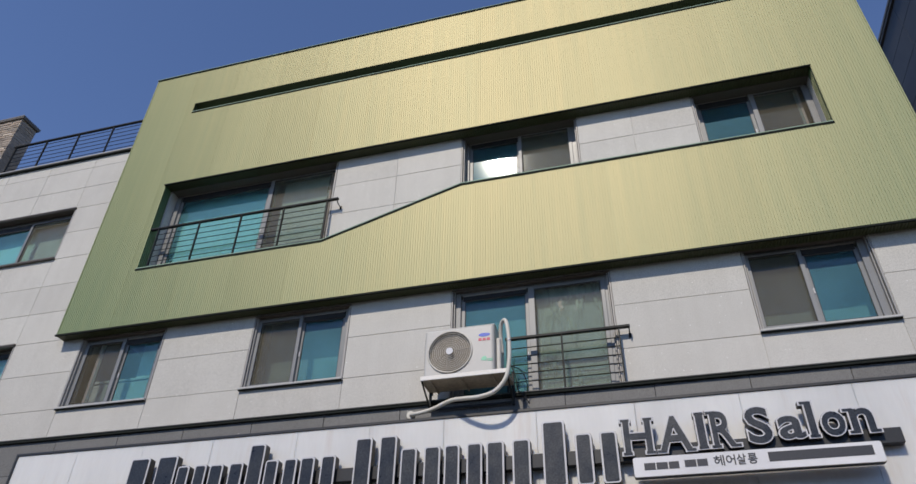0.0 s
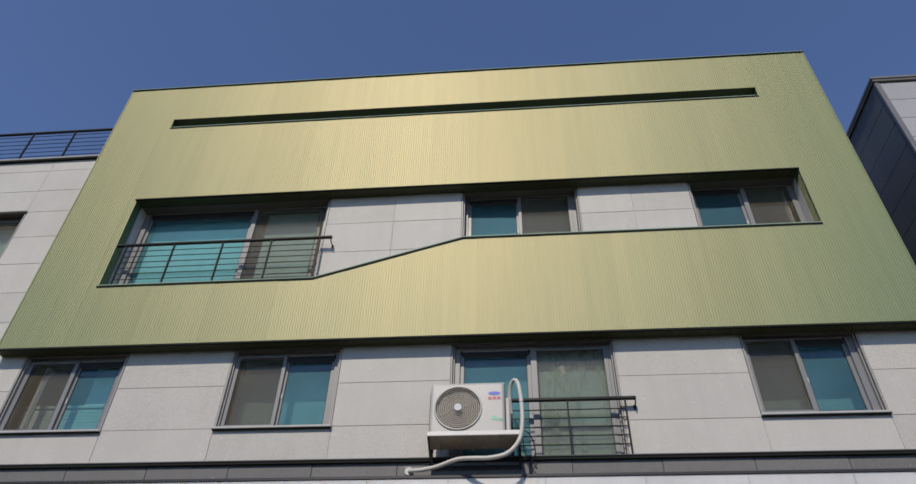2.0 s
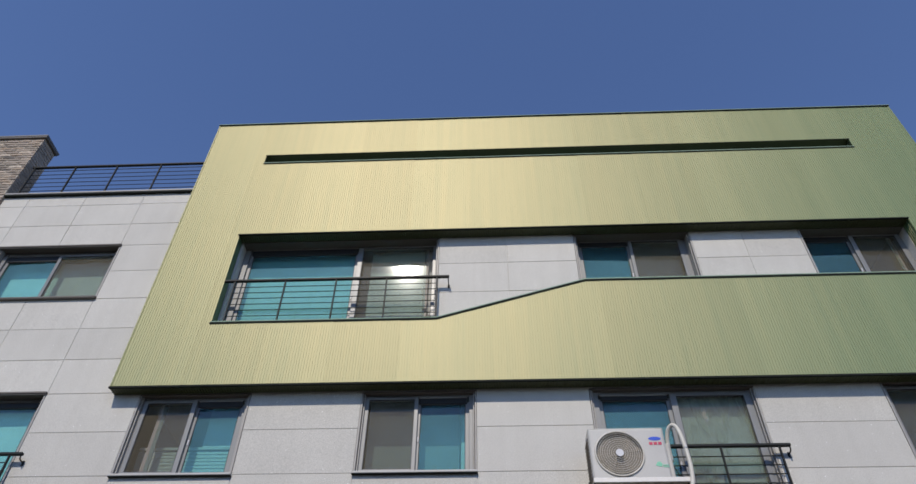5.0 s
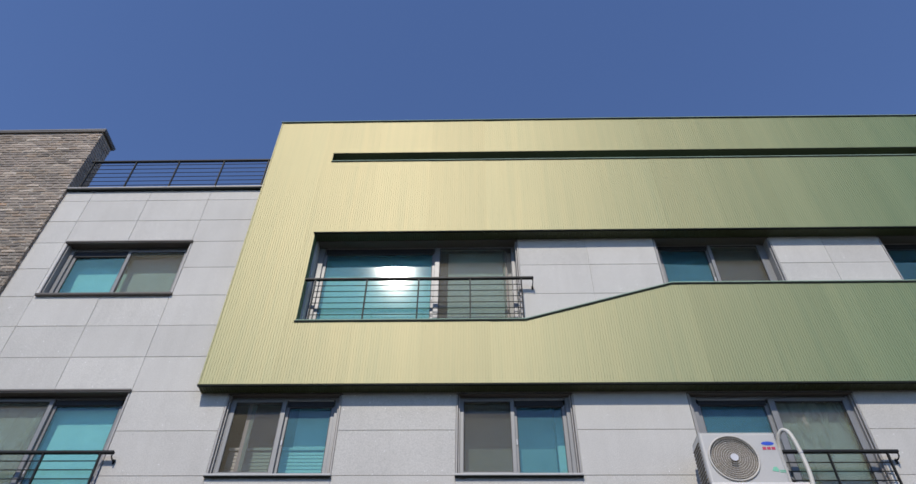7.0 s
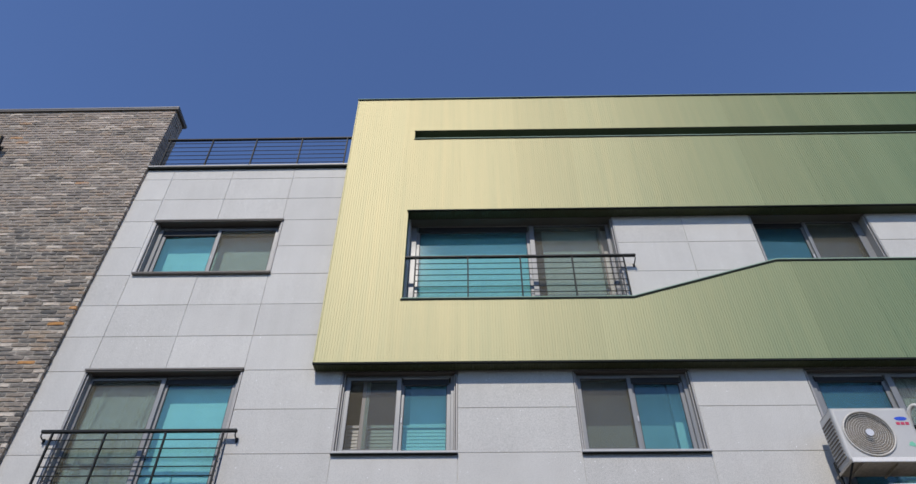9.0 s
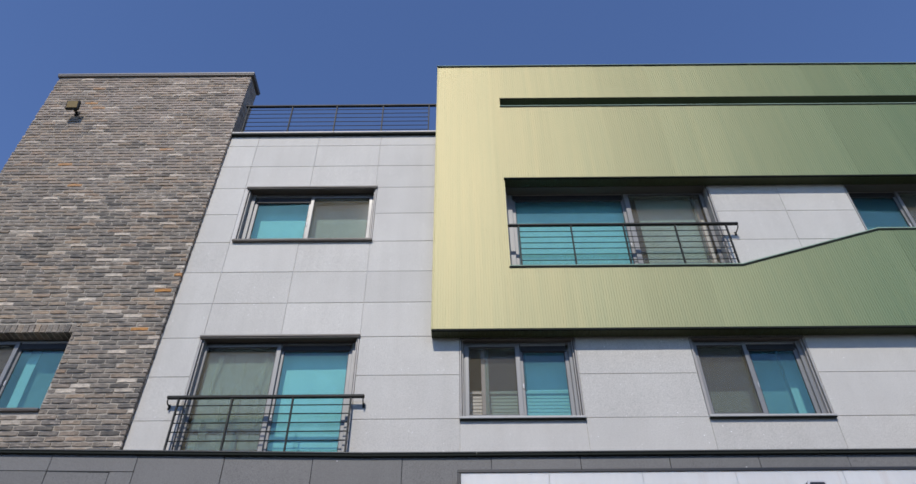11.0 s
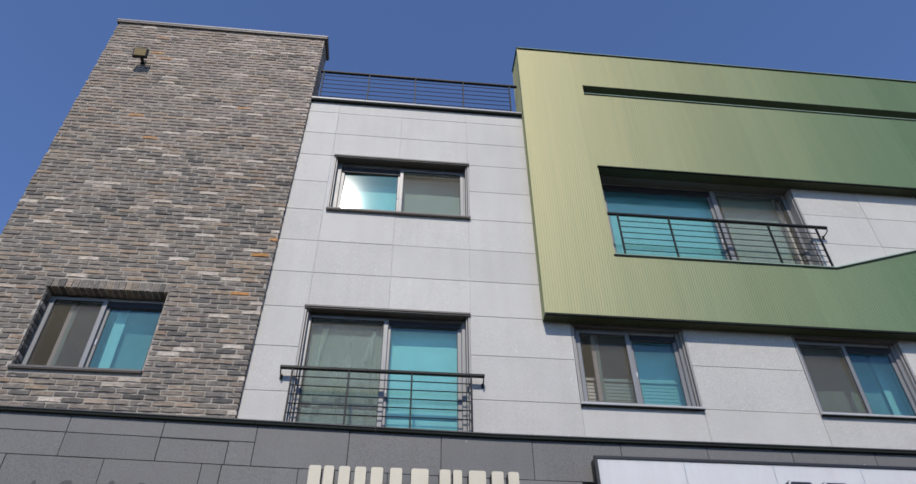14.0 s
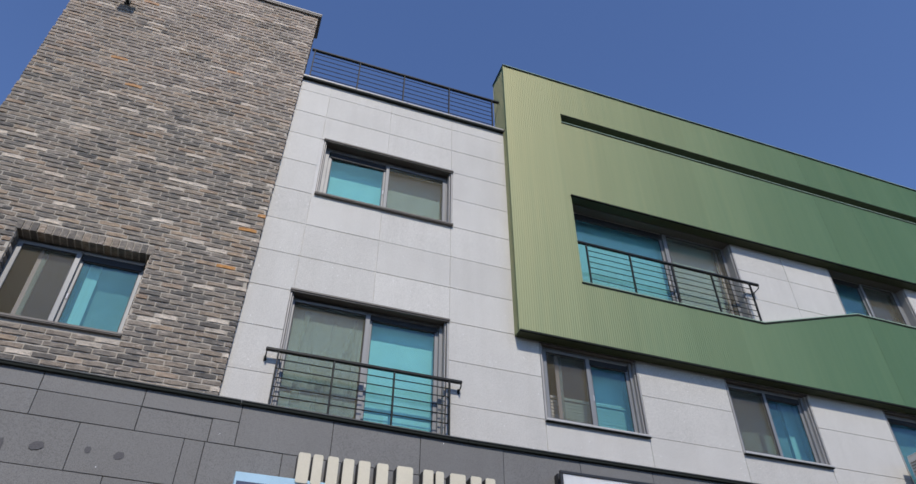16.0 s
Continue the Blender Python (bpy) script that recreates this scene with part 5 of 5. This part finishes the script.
def stone_panels(xs_, zs_, holes):
    for a, b, c, d in cells(xs_, zs_, holes):
        for h in holes:
            # a panel that reaches into an opening is cut at its edge
            if c < h[3] - 0.02 and d > h[2] + 0.02:
                if a < h[0] < b:
                    b = h[0]
                elif a < h[1] < b:
                    a = h[1]
        y = WALL + prng.uniform(-0.0012, 0.0012)
        part("stone_panel", one(a + GAP, b - GAP, y, WALL + 0.03, c + GAP, d - GAP, 0.002), M_STONE, wall_main)


stone_panels([-11.13, -10.60, -9.655, -8.682, -7.70], [z for z in ROWS_Z if z > 6.3], [W_UP])
stone_panels([-11.13, W_DOOR[0], W_DOOR[1], W_A[0]], ROWS_Z[:4], [W_DOOR])
stone_panels([W_A[0], W_A[1], -4.70, -3.30, W_BALC[0], 0.02, 1.50, 2.85, 3.76], [4.816, 5.28, 5.84, 6.40], [W_A, W_B, W_BALC, W_C])
stone_panels([W_BIG[1], -2.84, W_MID[0]], [7.2, 7.41, 7.92, 8.46, 9.06], [])
stone_panels([W_MID[1], 0.57, W_END[0]], [7.6, 7.92, 8.46, 9.06], [])

# ---- dark granite tiles ----
JX = [-14.31, -13.60, -12.69, -11.787, -10.878, -9.957, -9.025] + [-8.084 + 0.9345 * k for k in range(13)] + [3.75]


def dark_tiles(xs_, z0, z1):
    for a, b in zip(xs_, xs_[1:]):
        y = BAND + prng.uniform(-0.002, 0.002)
        climbing(part("granite_tile", one(a + 0.003, b - 0.003, y, BAND + 0.03, z0 + 0.003, z1 - 0.003, 0.002), M_DARK, shopwall))


west = [x for x in JX if x < -11.5]
dark_tiles(west + [-10.878], 4.593, 4.78)
dark_tiles(west + [-11.13, -10.878], 4.35, 4.593)
dark_tiles([x for x in JX if x > -11.0], 4.35, 4.78)
dark_tiles([-14.31, -13.15, -12.249, -11.335, -11.15, -10.416, -9.55, -8.6, -7.6], 3.90, 4.35)
dark_tiles([-14.31, -12.95, -11.92, -11.0, -10.0, -9.0, -7.6], 3.46, 3.90)

for sx, sz, sr, flat, lean in ((-12.52, 4.158, 0.056, 0.75, 0.3), (-12.11, 4.178, 0.028, 1.1, 0.0), (-11.844, 4.160, 0.043, 0.85, 0.2), (-12.80, 4.13, 0.022, 2.8, 0.0)):
    bm = bmesh.new()
    prism(bm, [(sx + sr * (1 + 0.12 * math.sin(3 * i + sx * 9)) * math.cos(2 * math.pi * i / 18) + lean * sr * math.sin(2 * math.pi * i / 18), sz + flat * sr * (1 + 0.1 * math.cos(2 * i)) * math.sin(2 * math.pi * i / 18)) for i in range(18)], BAND - 0.0045, BAND - 0.0035)
    part("stain", bm, M_STAIN, shopwall, "dark round stain")

# shadow gap of an open joint, laid on the tiles as a dark strip
bm = bmesh.new()
prism(bm, [(-11.80, 4.652), (-11.125, 4.634), (-11.125, 4.642), (-11.80, 4.659)], BAND - 0.0045, BAND - 0.0035)
part("crack", bm, M_DJOINT, shopwall, "thin black strip for the shade of an open joint")

# ---- bricks of the tower, nearest ones as parts, the rest joined ----
brng = random.Random(7)
COURSE, LENGTH, JOINT = 0.0655, 0.224, 0.0135


def brick_mesh(seed, bm, x0, x1, y0, y1, z0, z1):
    """A hand-moulded brick: wavering long edges, chipped corners."""
    r = random.Random(seed)
    n = 4
    a, b, c, d = [], [], [], []
    for i in range(n + 1):
        x = x0 + (x1 - x0) * i / n
        lo, hi = z0 + r.uniform(-0.002, 0.003), z1 + r.uniform(-0.004, 0.002)
        out = y0 + r.uniform(-0.003, 0.003) + (0.004 if i in (0, n) else 0)
        a.append(bm.verts.new((x, y1, lo)))
        b.append(bm.verts.new((x, out, lo + 0.003)))
        c.append(bm.verts.new((x, out + 0.001, hi - 0.003)))
        d.append(bm.verts.new((x, y1, hi)))
    for i in range(n):
        for p, q in ((a, b), (b, c), (c, d)):
            bm.faces.new((p[i], p[i + 1], q[i + 1], q[i]))
    bm.faces.new((a[0], b[0], c[0], d[0]))
    bm.faces.new((d[n], c[n], b[n], a[n]))


shared = []
for k in range(10):
    bm = bmesh.new()
    brick_mesh(k, bm, 0, LENGTH - JOINT, 0, 0.03, 0, COURSE - JOINT)
    bmesh.ops.recalc_face_normals(bm, faces=bm.faces)
    me = bpy.data.meshes.new("brick")
    bm.to_mesh(me)
    bm.free()
    me.materials.append(M_BRICK)
    shared.append(me)

rest = bmesh.new()
made = 0
z, row = 4.822, 0
while z + COURSE < TTOP - 0.02:
    shift = (0.0, 0.5, 0.1, 0.64, 0.9, 0.36)[row % 6] * LENGTH + brng.uniform(-0.03, 0.03)
    x = TX0 - shift
    edge = tower_edge(z)
    while x < edge:
        a, b = max(x, TX0), min(x + LENGTH - JOINT, edge)
        x += LENGTH
        if b - a < 0.04:
            continue
        pieces = [(a, b)]
        if z + COURSE > BH[2] - 0.005 and z < BH[3] + 0.118:
            pieces = []
            for p, q in ((a, min(b, BH[0] - 0.006)), (max(a, BH[1] + 0.006), b)):
                if q - p > 0.03:
                    pieces.append((p, q))
        for p, q in pieces:
            push = brng.uniform(-0.004, 0.004)
            if z < 6.62 and made < 300 and p > -13.35:
                ob = bpy.data.objects.new("brick", shared[brng.randrange(10)])
                scene.collection.objects.link(ob)
                ob.parent = tower
                ob.location = (p, TFACE + push, z + brng.uniform(-0.002, 0.002))
                ob.scale = ((q - p) / (LENGTH - JOINT), 1, 1)
                made += 1
            else:
                brick_mesh(brng.randrange(10 ** 6), rest, p, q, TFACE + push, TFACE + 0.03, z, z + COURSE - JOINT)
    # return of the tower's side above the roof
    if z > ROOF - 0.1:
        y = TFACE + (0.12 if row % 2 else 0.0)
        for y0, y1 in ((TFACE + 0.03, TFACE + 0.15), (TFACE + 0.16, TFACE + 0.38)) if row % 2 else ((TFACE + 0.03, TFACE + 0.25), (TFACE + 0.26, TFACE + 0.38)):
            block(rest, edge - 0.02, edge + brng.uniform(-0.003, 0.003), y0, y1, z, z + COURSE - JOINT)
    else:
        block(rest, edge - 0.02, edge + brng.uniform(-0.004, 0.004), TFACE + 0.03, WALL + 0.01, z, z + COURSE - JOINT)
    z += COURSE
    row += 1
tagged(part("brickwork", rest, M_BRICKS, tower), kind="stuff")
# upright bricks over the window, and the brick linings of its sides
n = 19
for i in range(n):
    w = (BH[1] - BH[0] + 0.06) / n
    x = BH[0] - 0.03 + i * w
    part("lintel_brick", one(x + 0.005, x + w - 0.005, TFACE + brng.uniform(-0.004, 0.004), 7.25, BH[3] - 0.002, BH[3] + 0.115, 0.003), M_BRICK, tower)
for k in range(15):
    z = BH[2] + 0.02 + k * COURSE
    for x0, x1 in ((BH[0] - 0.01, BH[0] + 0.012), (BH[1] - 0.012, BH[1] + 0.01)):
        part("reveal_brick", one(x0, x1, TFACE + 0.032, 7.25, z, z + COURSE - JOINT, 0.003), M_BRICK, tower)
